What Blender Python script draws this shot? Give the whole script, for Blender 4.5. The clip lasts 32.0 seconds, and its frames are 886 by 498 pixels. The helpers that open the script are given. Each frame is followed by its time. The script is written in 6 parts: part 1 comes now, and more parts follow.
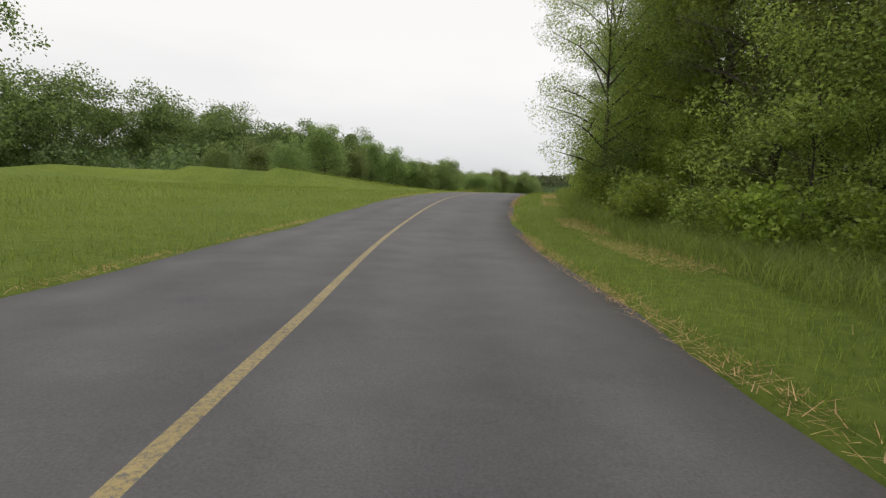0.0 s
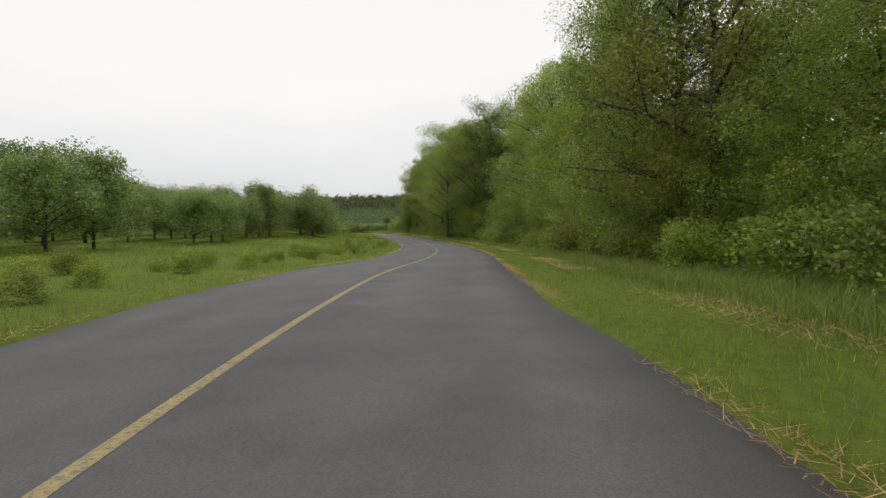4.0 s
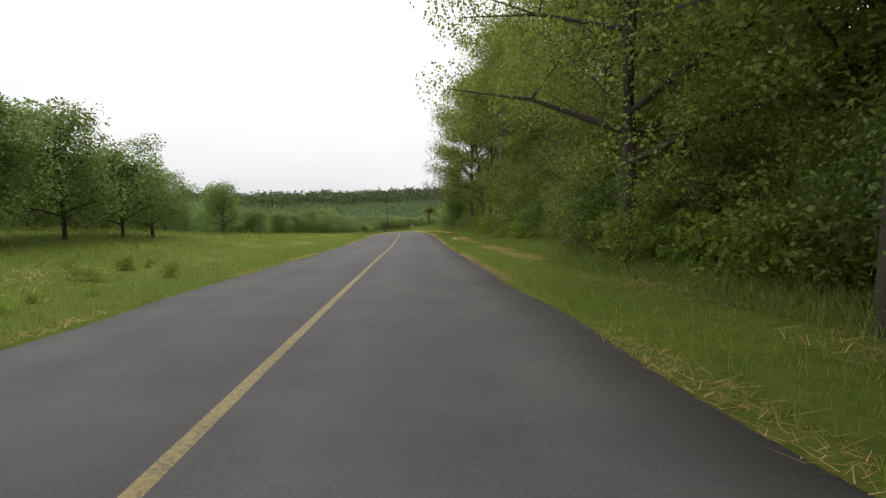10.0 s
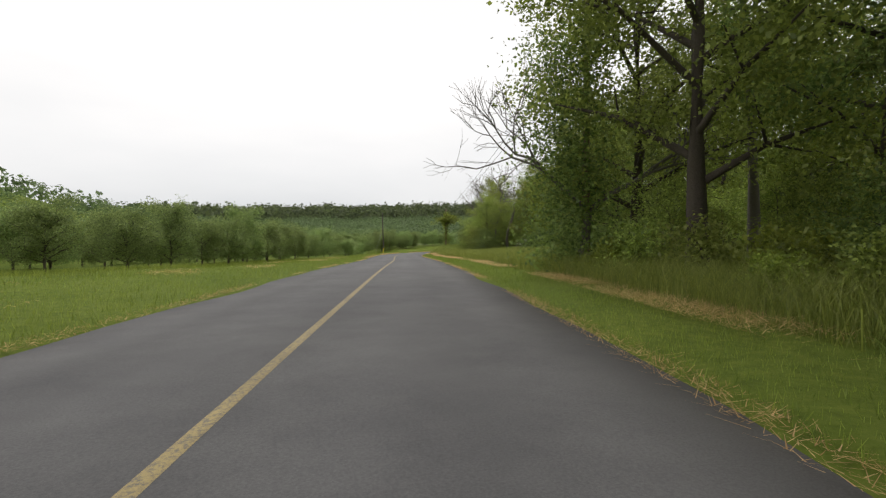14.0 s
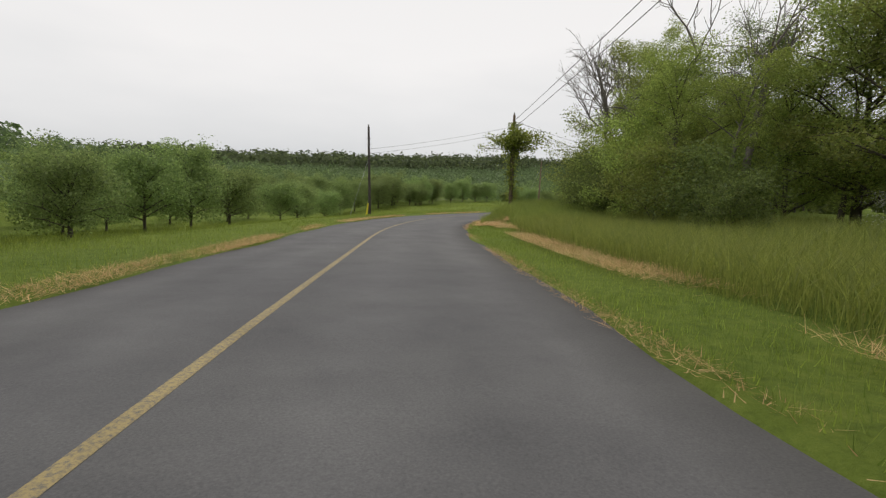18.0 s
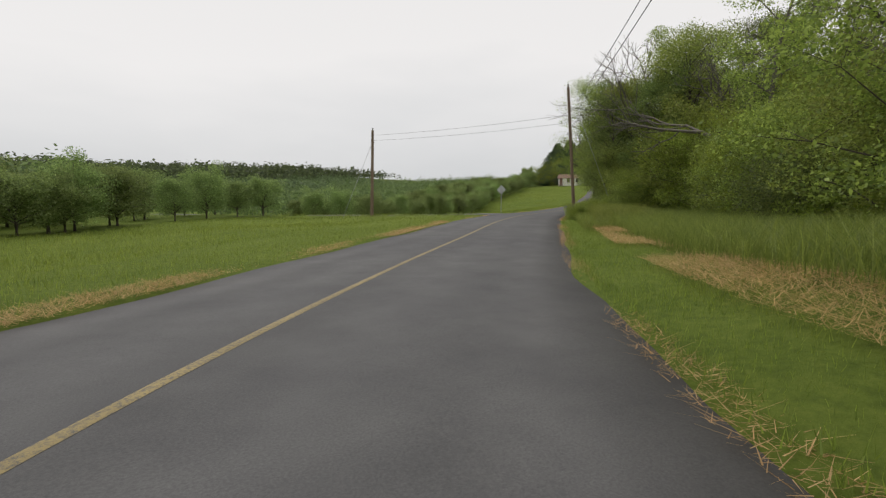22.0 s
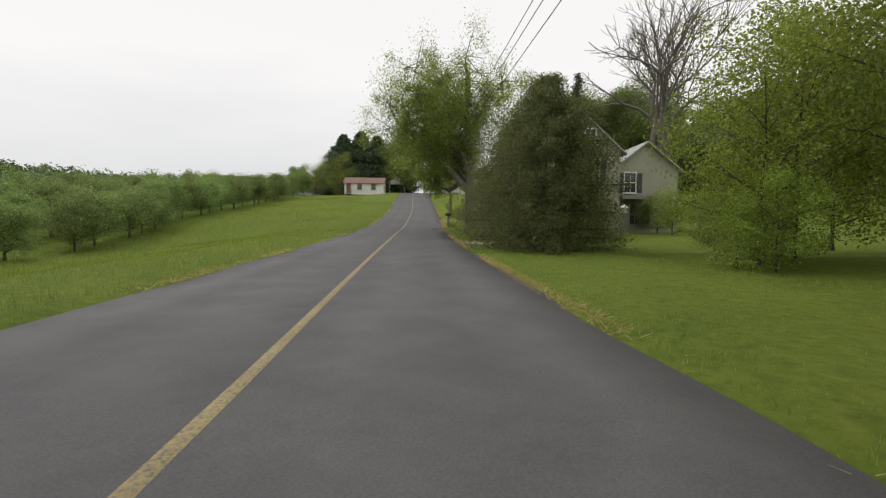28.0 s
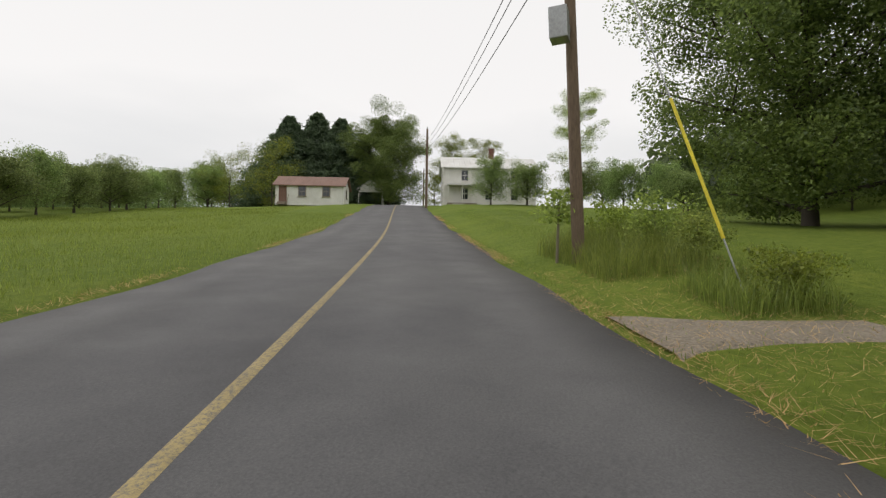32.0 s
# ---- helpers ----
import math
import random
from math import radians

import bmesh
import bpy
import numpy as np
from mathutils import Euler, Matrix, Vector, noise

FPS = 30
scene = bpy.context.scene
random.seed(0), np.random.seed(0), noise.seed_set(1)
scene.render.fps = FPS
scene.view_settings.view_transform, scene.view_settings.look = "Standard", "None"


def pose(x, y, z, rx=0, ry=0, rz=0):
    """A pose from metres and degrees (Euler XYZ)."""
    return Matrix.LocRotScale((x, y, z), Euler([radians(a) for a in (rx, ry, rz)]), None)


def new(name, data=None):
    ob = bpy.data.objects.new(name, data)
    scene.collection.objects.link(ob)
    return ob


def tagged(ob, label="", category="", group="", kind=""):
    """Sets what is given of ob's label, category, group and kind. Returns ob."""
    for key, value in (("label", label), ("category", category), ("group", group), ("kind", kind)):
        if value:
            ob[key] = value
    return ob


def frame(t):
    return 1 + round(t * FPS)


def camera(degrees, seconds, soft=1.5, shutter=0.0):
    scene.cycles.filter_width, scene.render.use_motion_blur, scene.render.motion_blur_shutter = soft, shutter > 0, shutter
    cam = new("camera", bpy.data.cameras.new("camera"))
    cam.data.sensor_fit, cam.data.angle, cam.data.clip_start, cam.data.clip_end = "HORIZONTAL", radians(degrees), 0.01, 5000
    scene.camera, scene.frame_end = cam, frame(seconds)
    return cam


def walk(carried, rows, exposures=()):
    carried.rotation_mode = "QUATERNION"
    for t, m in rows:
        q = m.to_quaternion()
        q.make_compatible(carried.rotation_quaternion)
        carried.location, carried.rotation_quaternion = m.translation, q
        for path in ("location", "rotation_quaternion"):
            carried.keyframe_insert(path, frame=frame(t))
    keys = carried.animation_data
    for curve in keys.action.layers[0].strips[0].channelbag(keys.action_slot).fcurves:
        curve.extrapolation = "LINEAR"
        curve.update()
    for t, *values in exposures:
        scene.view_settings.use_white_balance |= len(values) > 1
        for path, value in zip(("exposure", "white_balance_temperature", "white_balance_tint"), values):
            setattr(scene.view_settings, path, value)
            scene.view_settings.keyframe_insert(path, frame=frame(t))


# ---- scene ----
# ---- camera ----
ROWS = [
    (0.0, -0.00, 0.00, -0.00, 84.32, -1.72, -4.58),
    (0.5, 0.27, 5.64, 0.05, 86.86, -0.48, -7.15),
    (1.0, 0.83, 11.11, 0.20, 88.69, -2.95, -10.00),
    (1.5, 1.80, 16.30, 0.51, 89.66, -3.69, -12.71),
    (2.0, 2.94, 21.45, 0.92, 90.21, -2.16, -16.22),
    (2.5, 4.21, 26.59, 1.36, 89.43, -4.08, -19.04),
    (3.0, 5.76, 31.71, 1.68, 89.30, -0.00, -22.35),
    (3.5, 7.72, 36.73, 1.86, 88.05, -0.00, -25.88),
    (4.0, 10.02, 41.65, 1.95, 87.17, -0.00, -29.14),
    (4.5, 12.52, 46.49, 1.97, 84.51, -1.79, -31.60),
    (4.8, 14.10, 49.34, 1.94, 84.51, -1.79, -33.10),
    (5.0, 15.15, 51.24, 1.92, 84.63, 0.11, -43.11),
    (5.5, 17.88, 55.94, 1.76, 84.35, -0.13, -44.39),
    (6.0, 20.91, 60.52, 1.54, 83.13, -0.19, -43.48),
    (6.5, 23.92, 65.17, 1.37, 84.69, 0.19, -46.27),
    (7.0, 26.84, 69.97, 1.25, 85.18, 1.14, -41.43),
    (7.5, 29.39, 75.11, 1.16, 84.79, 4.52, -33.62),
    (8.0, 31.90, 80.29, 1.07, 86.05, 1.51, -29.97),
    (8.5, 34.35, 85.71, 0.99, 86.26, 1.38, -27.25),
    (9.0, 36.52, 91.30, 0.97, 87.19, -0.48, -24.39),
    (9.5, 38.56, 96.83, 1.02, 86.97, 0.37, -22.63),
    (10.0, 40.41, 102.29, 1.07, 86.63, 0.92, -22.08),
    (10.5, 42.17, 107.67, 1.07, 86.27, 1.04, -21.78),
    (11.0, 43.92, 112.99, 1.00, 86.08, 1.67, -21.80),
    (11.5, 45.57, 118.16, 0.89, 85.47, 1.78, -22.07),
    (12.0, 47.36, 123.29, 0.80, 86.14, 0.96, -22.60),
    (12.5, 49.12, 128.40, 0.76, 87.02, 0.26, -22.67),
    (13.0, 50.84, 133.50, 0.74, 86.73, 0.83, -22.03),
    (13.5, 52.47, 138.55, 0.74, 87.83, 1.55, -21.56),
    (14.0, 54.25, 143.65, 0.76, 88.72, 0.08, -21.16),
    (14.5, 56.05, 148.83, 0.80, 86.80, -0.34, -21.22),
    (15.0, 57.69, 154.15, 0.76, 86.02, -0.00, -20.68),
    (15.5, 59.33, 159.58, 0.68, 85.59, -0.00, -20.22),
    (16.0, 60.97, 165.14, 0.56, 85.34, -0.00, -20.10),
    (16.5, 62.67, 170.82, 0.42, 85.61, -2.54, -19.92),
    (17.0, 64.51, 176.65, 0.27, 84.13, -1.17, -19.59),
    (17.5, 66.34, 182.61, 0.10, 83.37, -1.22, -19.14),
    (18.0, 68.19, 188.48, -0.06, 83.59, -1.71, -19.14),
    (18.5, 69.96, 194.10, -0.19, 84.40, -2.44, -19.15),
    (19.0, 71.42, 199.49, -0.34, 83.39, -3.30, -19.81),
    (19.5, 73.19, 204.60, -0.43, 85.02, -2.14, -22.33),
    (20.0, 75.03, 209.22, -0.48, 84.54, -0.01, -25.94),
    (20.5, 76.80, 213.58, -0.54, 84.75, 1.55, -29.82),
    (21.0, 79.20, 217.89, -0.58, 86.01, 0.41, -34.36),
    (21.5, 82.26, 221.92, -0.61, 85.94, -0.10, -39.00),
    (22.0, 85.57, 225.71, -0.65, 85.36, 0.10, -43.60),
    (22.5, 89.02, 229.16, -0.69, 85.80, 1.17, -47.77),
    (23.0, 92.60, 232.11, -0.65, 87.27, -0.66, -51.25),
    (23.5, 96.10, 234.85, -0.58, 87.25, -1.55, -54.60),
    (24.0, 99.73, 237.45, -0.49, 87.56, -2.55, -57.54),
    (24.5, 103.68, 240.21, -0.32, 87.59, -2.47, -61.31),
    (25.0, 107.99, 242.72, -0.18, 87.48, -1.63, -63.27),
    (25.5, 112.36, 245.34, -0.09, 87.93, -1.90, -64.00),
    (26.0, 116.81, 247.93, 0.00, 87.51, -0.00, -64.52),
    (26.5, 121.38, 250.37, 0.08, 87.37, -0.00, -65.16),
    (27.0, 125.98, 252.74, 0.14, 87.13, -0.00, -65.87),
    (27.5, 130.60, 255.03, 0.17, 86.85, -1.47, -66.56),
    (28.0, 135.16, 257.36, 0.23, 87.45, -0.70, -67.60),
    (28.5, 139.65, 259.77, 0.32, 87.34, -0.98, -67.70),
    (29.0, 144.17, 261.70, 0.38, 87.45, 0.21, -67.80),
    (29.5, 148.75, 263.85, 0.51, 88.39, 1.06, -67.79),
    (30.0, 153.54, 266.26, 0.64, 87.08, 0.39, -67.62),
    (30.5, 158.57, 268.64, 0.78, 87.54, 0.73, -67.89),
    (31.0, 163.69, 271.05, 0.95, 87.92, -0.30, -67.99),
    (31.5, 168.87, 273.45, 1.18, 88.85, -1.46, -68.52),
    (32.0, 174.05, 275.70, 1.57, 90.21, -0.91, -69.21),
]

cam = camera(84.0, 32.0, soft=1.3)
walk(cam, [(r[0], pose(*r[1:])) for r in ROWS], [(0.0, 0.05, 6790, 12), (2.0, -0.05, 6790, 12), (5.0, 0.15, 6790, 12), (6.0, 0.27, 6790, 12), (8.0, 0.34, 6790, 12), (10.0, 0.22, 6790, 12), (14.0, 0.15, 6790, 12), (18.0, -0.06, 6790, 12), (21.0, -0.14, 6790, 12), (25.0, -0.05, 6790, 12), (29.0, 0.1, 6790, 12), (30.5, 0.2, 6790, 12), (32.0, 0.0, 6790, 12)])

# ---- sky and sun: an even overcast day ----
world = bpy.data.worlds.new("overcast_sky")
scene.world = world
world.use_nodes = True
wn, wl = world.node_tree.nodes, world.node_tree.links
wn.clear()
w_out = wn.new("ShaderNodeOutputWorld")
w_bg = wn.new("ShaderNodeBackground")
w_sky = wn.new("ShaderNodeTexSky")
w_sky.sky_type = "NISHITA"
w_sky.sun_disc = False
w_sky.sun_elevation, w_sky.sun_rotation = radians(52), radians(200)
w_sky.dust_density, w_sky.air_density = 4.0, 1.0
w_hsv = wn.new("ShaderNodeHueSaturation")
w_hsv.inputs["Saturation"].default_value = 0.12
w_hsv.inputs["Value"].default_value = 1.0
w_mix = wn.new("ShaderNodeMixRGB")
w_mix.inputs[0].default_value = 0.8
w_co = wn.new("ShaderNodeTexCoord")
w_sep = wn.new("ShaderNodeSeparateXYZ")
w_ramp = wn.new("ShaderNodeValToRGB")
w_ramp.color_ramp.elements[0].position, w_ramp.color_ramp.elements[0].color = 0.0, (5.1, 5.65, 6.1, 1)
w_ramp.color_ramp.elements[1].position, w_ramp.color_ramp.elements[1].color = 0.4, (8.95, 9.15, 9.35, 1)
w_noise = wn.new("ShaderNodeTexNoise")
w_noise.inputs["Scale"].default_value = 2.2
w_noise.inputs["Detail"].default_value = 4
w_map = wn.new("ShaderNodeMapping")
w_map.inputs["Scale"].default_value = (1, 1, 3.5)
w_add = wn.new("ShaderNodeMath")
w_add.operation = "MULTIPLY_ADD"
w_add.inputs[1].default_value = 0.26
wl.new(w_co.outputs["Generated"], w_sep.inputs[0])
wl.new(w_co.outputs["Generated"], w_map.inputs[0])
wl.new(w_map.outputs[0], w_noise.inputs["Vector"])
wl.new(w_noise.outputs["Fac"], w_add.inputs[0])
wl.new(w_sep.outputs["Z"], w_add.inputs[2])
wl.new(w_add.outputs[0], w_ramp.inputs[0])
wl.new(w_sky.outputs[0], w_hsv.inputs["Color"])
wl.new(w_hsv.outputs[0], w_mix.inputs[1])
wl.new(w_ramp.outputs[0], w_mix.inputs[2])
wl.new(w_mix.outputs[0], w_bg.inputs["Color"])
w_bg.inputs["Strength"].default_value = 0.115
wl.new(w_bg.outputs[0], w_out.inputs["Surface"])
sun_data = bpy.data.lights.new("sun", "SUN")
sun_data.energy, sun_data.angle, sun_data.color = 1.3, radians(25), (1.0, 0.97, 0.92)
sun = new("sun", sun_data)
sun.matrix_world = pose(0, 0, 60, 38, 0, 160)

# ---- materials ----
def mat(name):
    m = bpy.data.materials.new(name)
    m.use_nodes = True
    n, l = m.node_tree.nodes, m.node_tree.links
    return m, n, l, n["Principled BSDF"]


def noise_tex(n, l, scale, detail=6.0, coord="Object", rough=0.6):
    tc = n.new("ShaderNodeTexCoord")
    t = n.new("ShaderNodeTexNoise")
    t.inputs["Scale"].default_value, t.inputs["Detail"].default_value, t.inputs["Roughness"].default_value = scale, detail, rough
    l.new(tc.outputs[coord], t.inputs["Vector"])
    return t


def ramp(n, l, src, stops):
    r = n.new("ShaderNodeValToRGB")
    while len(r.color_ramp.elements) < len(stops):
        r.color_ramp.elements.new(0.5)
    for e, (p, c) in zip(r.color_ramp.elements, stops):
        e.position, e.color = p, (*c, 1)
    l.new(src, r.inputs[0])
    return r


def blend(n, l, fac, a, b, kind="MIX"):
    x = n.new("ShaderNodeMixRGB")
    x.blend_type = kind
    for i, v in ((0, fac), (1, a), (2, b)):
        if isinstance(v, (int, float)):
            x.inputs[i].default_value = v if i == 0 else (v, v, v, 1)
        elif isinstance(v, tuple):
            x.inputs[i].default_value = (*v, 1)
        else:
            l.new(v, x.inputs[i])
    return x.outputs[0]


def bump(n, l, bsdf, src, strength, dist):
    b = n.new("ShaderNodeBump")
    b.inputs["Strength"].default_value, b.inputs["Distance"].default_value = strength, dist
    l.new(src, b.inputs["Height"])
    l.new(b.outputs[0], bsdf.inputs["Normal"])


def plain(name, colour, rough=0.6, metal=0.0, grain=25.0, vary=0.18, relief=0.15, streak=None):
    """A painted, wooden or metal surface with grain at two scales."""
    m, n, l, p = mat(name)
    fine = noise_tex(n, l, grain, 8)
    big = noise_tex(n, l, grain * 0.08, 4)
    if streak:
        mp = n.new("ShaderNodeMapping")
        mp.inputs["Scale"].default_value = streak
        tc = n.new("ShaderNodeTexCoord")
        l.new(tc.outputs["Object"], mp.inputs[0])
        l.new(mp.outputs[0], fine.inputs["Vector"])
    lo = tuple(max(0, c * (1 - vary)) for c in colour)
    hi = tuple(min(1, c * (1 + vary)) for c in colour)
    a = ramp(n, l, fine.outputs["Fac"], [(0.3, lo), (0.7, hi)])
    b = ramp(n, l, big.outputs["Fac"], [(0.35, (0.8, 0.79, 0.76)), (0.65, (1, 1, 1))])
    l.new(blend(n, l, 0.8, a.outputs[0], b.outputs[0], "MULTIPLY"), p.inputs["Base Color"])
    p.inputs["Roughness"].default_value, p.inputs["Metallic"].default_value = rough, metal
    if relief:
        bump(n, l, p, fine.outputs["Fac"], relief, 0.01)
    return m


def leafy(name, dark, light, yellow=0.0, vary=0.5):
    """Leaves: matt, partly see-through, each a little different."""
    m, n, l, p = mat(name)
    n.remove(p)
    geo, info = n.new("ShaderNodeNewGeometry"), n.new("ShaderNodeObjectInfo")
    c = ramp(n, l, geo.outputs["Random Per Island"], [(0.0, dark), (0.75, light), (1.0, tuple(min(1, v * 1.35) for v in light))])
    h = n.new("ShaderNodeHueSaturation")
    mr = n.new("ShaderNodeMapRange")
    mr.inputs[3].default_value, mr.inputs[4].default_value = 1 - vary * 0.5, 1 + vary * 0.5
    l.new(info.outputs["Random"], mr.inputs[0])
    mh = n.new("ShaderNodeMapRange")
    mh.inputs[3].default_value, mh.inputs[4].default_value = 0.485, 0.512
    l.new(info.outputs["Random"], mh.inputs[0])
    l.new(mh.outputs[0], h.inputs["Hue"])
    l.new(mr.outputs[0], h.inputs["Value"])
    l.new(c.outputs[0], h.inputs["Color"])
    d, t, g = n.new("ShaderNodeBsdfDiffuse"), n.new("ShaderNodeBsdfTranslucent"), n.new("ShaderNodeBsdfGlossy")
    g.inputs["Roughness"].default_value = 0.5
    g.inputs["Color"].default_value = (0.5, 0.52, 0.5, 1)
    for s in (d, t):
        l.new(h.outputs[0], s.inputs["Color"])
    m1, m2 = n.new("ShaderNodeMixShader"), n.new("ShaderNodeMixShader")
    m1.inputs[0].default_value, m2.inputs[0].default_value = 0.5, 0.05
    l.new(d.outputs[0], m1.inputs[1]), l.new(t.outputs[0], m1.inputs[2])
    l.new(m1.outputs[0], m2.inputs[1]), l.new(g.outputs[0], m2.inputs[2])
    l.new(m2.outputs[0], n["Material Output"].inputs["Surface"])
    return m


M_LEAF = leafy("broad_leaves", (0.145, 0.198, 0.042), (0.325, 0.39, 0.085))
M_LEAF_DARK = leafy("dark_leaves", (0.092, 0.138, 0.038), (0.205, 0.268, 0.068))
M_LEAF_PALE = leafy("spring_leaves", (0.15, 0.21, 0.032), (0.29, 0.36, 0.055))
M_LEAF_ORCH = leafy("orchard_leaves", (0.125, 0.185, 0.058), (0.265, 0.345, 0.11))
M_LEAF_WILLOW = leafy("willow_leaves", (0.13, 0.18, 0.025), (0.25, 0.315, 0.05))
M_NEEDLE = leafy("needles", (0.11, 0.142, 0.052), (0.235, 0.272, 0.098))
M_SPRUCE = leafy("spruce_needles", (0.05, 0.078, 0.044), (0.105, 0.145, 0.075))
M_LEAF_FIELD = leafy("wood_edge_leaves", (0.075, 0.115, 0.04), (0.2, 0.27, 0.08))
M_ORCH_FAR = leafy("far_orchard_leaves", (0.07, 0.108, 0.036), (0.16, 0.22, 0.075))
M_FAR = leafy("far_leaves", (0.055, 0.082, 0.034), (0.12, 0.165, 0.066))
M_BLOSSOM = leafy("white_blossom", (0.35, 0.36, 0.3), (0.6, 0.6, 0.52))
M_BLADE = leafy("grass_blades", (0.13, 0.185, 0.03), (0.24, 0.30, 0.05), vary=0.1)
M_BLADE_TALL = leafy("tall_grass_blades", (0.14, 0.19, 0.035), (0.27, 0.32, 0.07), vary=0.1)
M_STRAW = leafy("cut_straw", (0.42, 0.28, 0.11), (0.68, 0.49, 0.23), vary=0.1)
M_BARK = plain("bark", (0.085, 0.07, 0.055), 0.95, grain=14, vary=0.45, relief=0.8, streak=(9, 9, 1.5))
M_BARK_GREY = plain("grey_bark", (0.15, 0.135, 0.115), 0.95, grain=14, vary=0.35, relief=0.8, streak=(9, 9, 1.5))
M_POLE = plain("weathered_pole_wood", (0.19, 0.135, 0.095), 0.9, grain=12, vary=0.35, relief=0.5, streak=(8, 8, 0.6))
M_POLE_DARK = plain("creosoted_pole_wood", (0.06, 0.05, 0.045), 0.9, grain=12, vary=0.35, relief=0.5, streak=(8, 8, 0.6))
M_WIRE = plain("cable_black", (0.03, 0.03, 0.032), 0.6, relief=0)
M_STEEL = plain("galvanised_steel", (0.42, 0.43, 0.44), 0.45, 0.7, relief=0.05)
M_ALU = plain("bare_aluminium", (0.55, 0.56, 0.57), 0.42, 0.6, relief=0.03)
M_YELLOW = plain("yellow_plastic", (0.75, 0.62, 0.03), 0.5, relief=0.05)


def asphalt():
    m, n, l, p = mat("asphalt")
    fine = noise_tex(n, l, 60, 10, rough=0.75)
    mid = noise_tex(n, l, 1.1, 6)
    big = noise_tex(n, l, 0.16, 4)
    a = ramp(n, l, fine.outputs["Fac"], [(0.3, (0.068, 0.068, 0.070)), (0.75, (0.136, 0.135, 0.137))])
    b = ramp(n, l, mid.outputs["Fac"], [(0.3, (0.8, 0.8, 0.81)), (0.7, (1.1, 1.1, 1.09))])
    c = ramp(n, l, big.outputs["Fac"], [(0.35, (0.86, 0.86, 0.88)), (0.65, (1.06, 1.06, 1.05))])
    # darker and lighter wheel tracks follow the lanes (u runs across the road)
    uv = n.new("ShaderNodeUVMap")
    sep = n.new("ShaderNodeSeparateXYZ")
    l.new(uv.outputs[0], sep.inputs[0])
    wob = n.new("ShaderNodeMath")
    wob.operation = "MULTIPLY_ADD"
    wob.inputs[1].default_value = 0.05
    l.new(mid.outputs["Fac"], wob.inputs[0]), l.new(sep.outputs["X"], wob.inputs[2])
    t = ramp(n, l, wob.outputs[0], [(0.0, (0.8, 0.8, 0.8)), (0.12, (1.05, 1.05, 1.05)), (0.2, (0.9, 0.9, 0.9)), (0.32, (1.08, 1.08, 1.08)),
                                    (0.48, (0.88, 0.88, 0.88)), (0.62, (1.08, 1.08, 1.08)), (0.76, (0.92, 0.92, 0.92)), (0.9, (1.08, 1.07, 1.06)), (1.0, (0.8, 0.78, 0.76))])
    x = blend(n, l, 1.0, a.outputs[0], b.outputs[0], "MULTIPLY")
    x = blend(n, l, 1.0, x, c.outputs[0], "MULTIPLY")
    x = blend(n, l, 0.8, x, t.outputs[0], "MULTIPLY")
    # an old oil stain near the mailbox
    tc, mp, gr = n.new("ShaderNodeTexCoord"), n.new("ShaderNodeMapping"), n.new("ShaderNodeTexGradient")
    mp.vector_type = "TEXTURE"
    mp.inputs["Location"].default_value = (170.2, 272.5, 0)
    mp.inputs["Rotation"].default_value = (0, 0, radians(23.6))
    mp.inputs["Scale"].default_value = (1.25, 0.36, 100)
    gr.gradient_type = "SPHERICAL"
    l.new(tc.outputs["Object"], mp.inputs[0])
    l.new(mp.outputs[0], gr.inputs[0])
    o = ramp(n, l, gr.outputs["Fac"], [(0.05, (1, 1, 1)), (0.4, (0.42, 0.42, 0.43))])
    l.new(blend(n, l, 1.0, x, o.outputs[0], "MULTIPLY"), p.inputs["Base Color"])
    p.inputs["Roughness"].default_value = 0.88
    p.inputs["Specular IOR Level"].default_value = 0.3
    bump(n, l, p, fine.outputs["Fac"], 0.35, 0.006)
    return m


def turf():
    m, n, l, p = mat("turf")
    fine = noise_tex(n, l, 5.0, 10, rough=0.8)
    mid = noise_tex(n, l, 0.5, 6)
    big = noise_tex(n, l, 0.05, 4)
    a = ramp(n, l, fine.outputs["Fac"], [(0.28, (0.065, 0.10, 0.022)), (0.5, (0.13, 0.18, 0.034)), (0.75, (0.21, 0.25, 0.06))])
    b = ramp(n, l, mid.outputs["Fac"], [(0.3, (0.8, 0.84, 0.75)), (0.7, (1.08, 1.05, 1.0))])
    c = ramp(n, l, big.outputs["Fac"], [(0.35, (0.85, 0.88, 0.85)), (0.68, (1.12, 1.06, 0.95))])
    x = blend(n, l, 1.0, a.outputs[0], b.outputs[0], "MULTIPLY")
    l.new(blend(n, l, 1.0, x, c.outputs[0], "MULTIPLY"), p.inputs["Base Color"])
    p.inputs["Roughness"].default_value = 1.0
    p.inputs["Specular IOR Level"].default_value = 0.1
    bump(n, l, p, fine.outputs["Fac"], 0.8, 0.08)
    return m


def line_paint():
    m, n, l, p = mat("faded_yellow_paint")
    f = noise_tex(n, l, 30, 8, rough=0.8)
    g = noise_tex(n, l, 1.2, 4)
    a = ramp(n, l, f.outputs["Fac"], [(0.40, (0.12, 0.11, 0.095)), (0.52, (0.30, 0.235, 0.10)), (0.8, (0.40, 0.31, 0.13))])
    b = ramp(n, l, g.outputs["Fac"], [(0.3, (0.72, 0.72, 0.74)), (0.7, (1, 1, 1))])
    l.new(blend(n, l, 1, a.outputs[0], b.outputs[0], "MULTIPLY"), p.inputs["Base Color"])
    p.inputs["Roughness"].default_value = 0.8
    return m


M_ROAD, M_TURF, M_LINE = asphalt(), turf(), line_paint()
M_GRAVEL = plain("grey_gravel", (0.20, 0.17, 0.13), 0.95, grain=35, vary=0.5, relief=0.9)

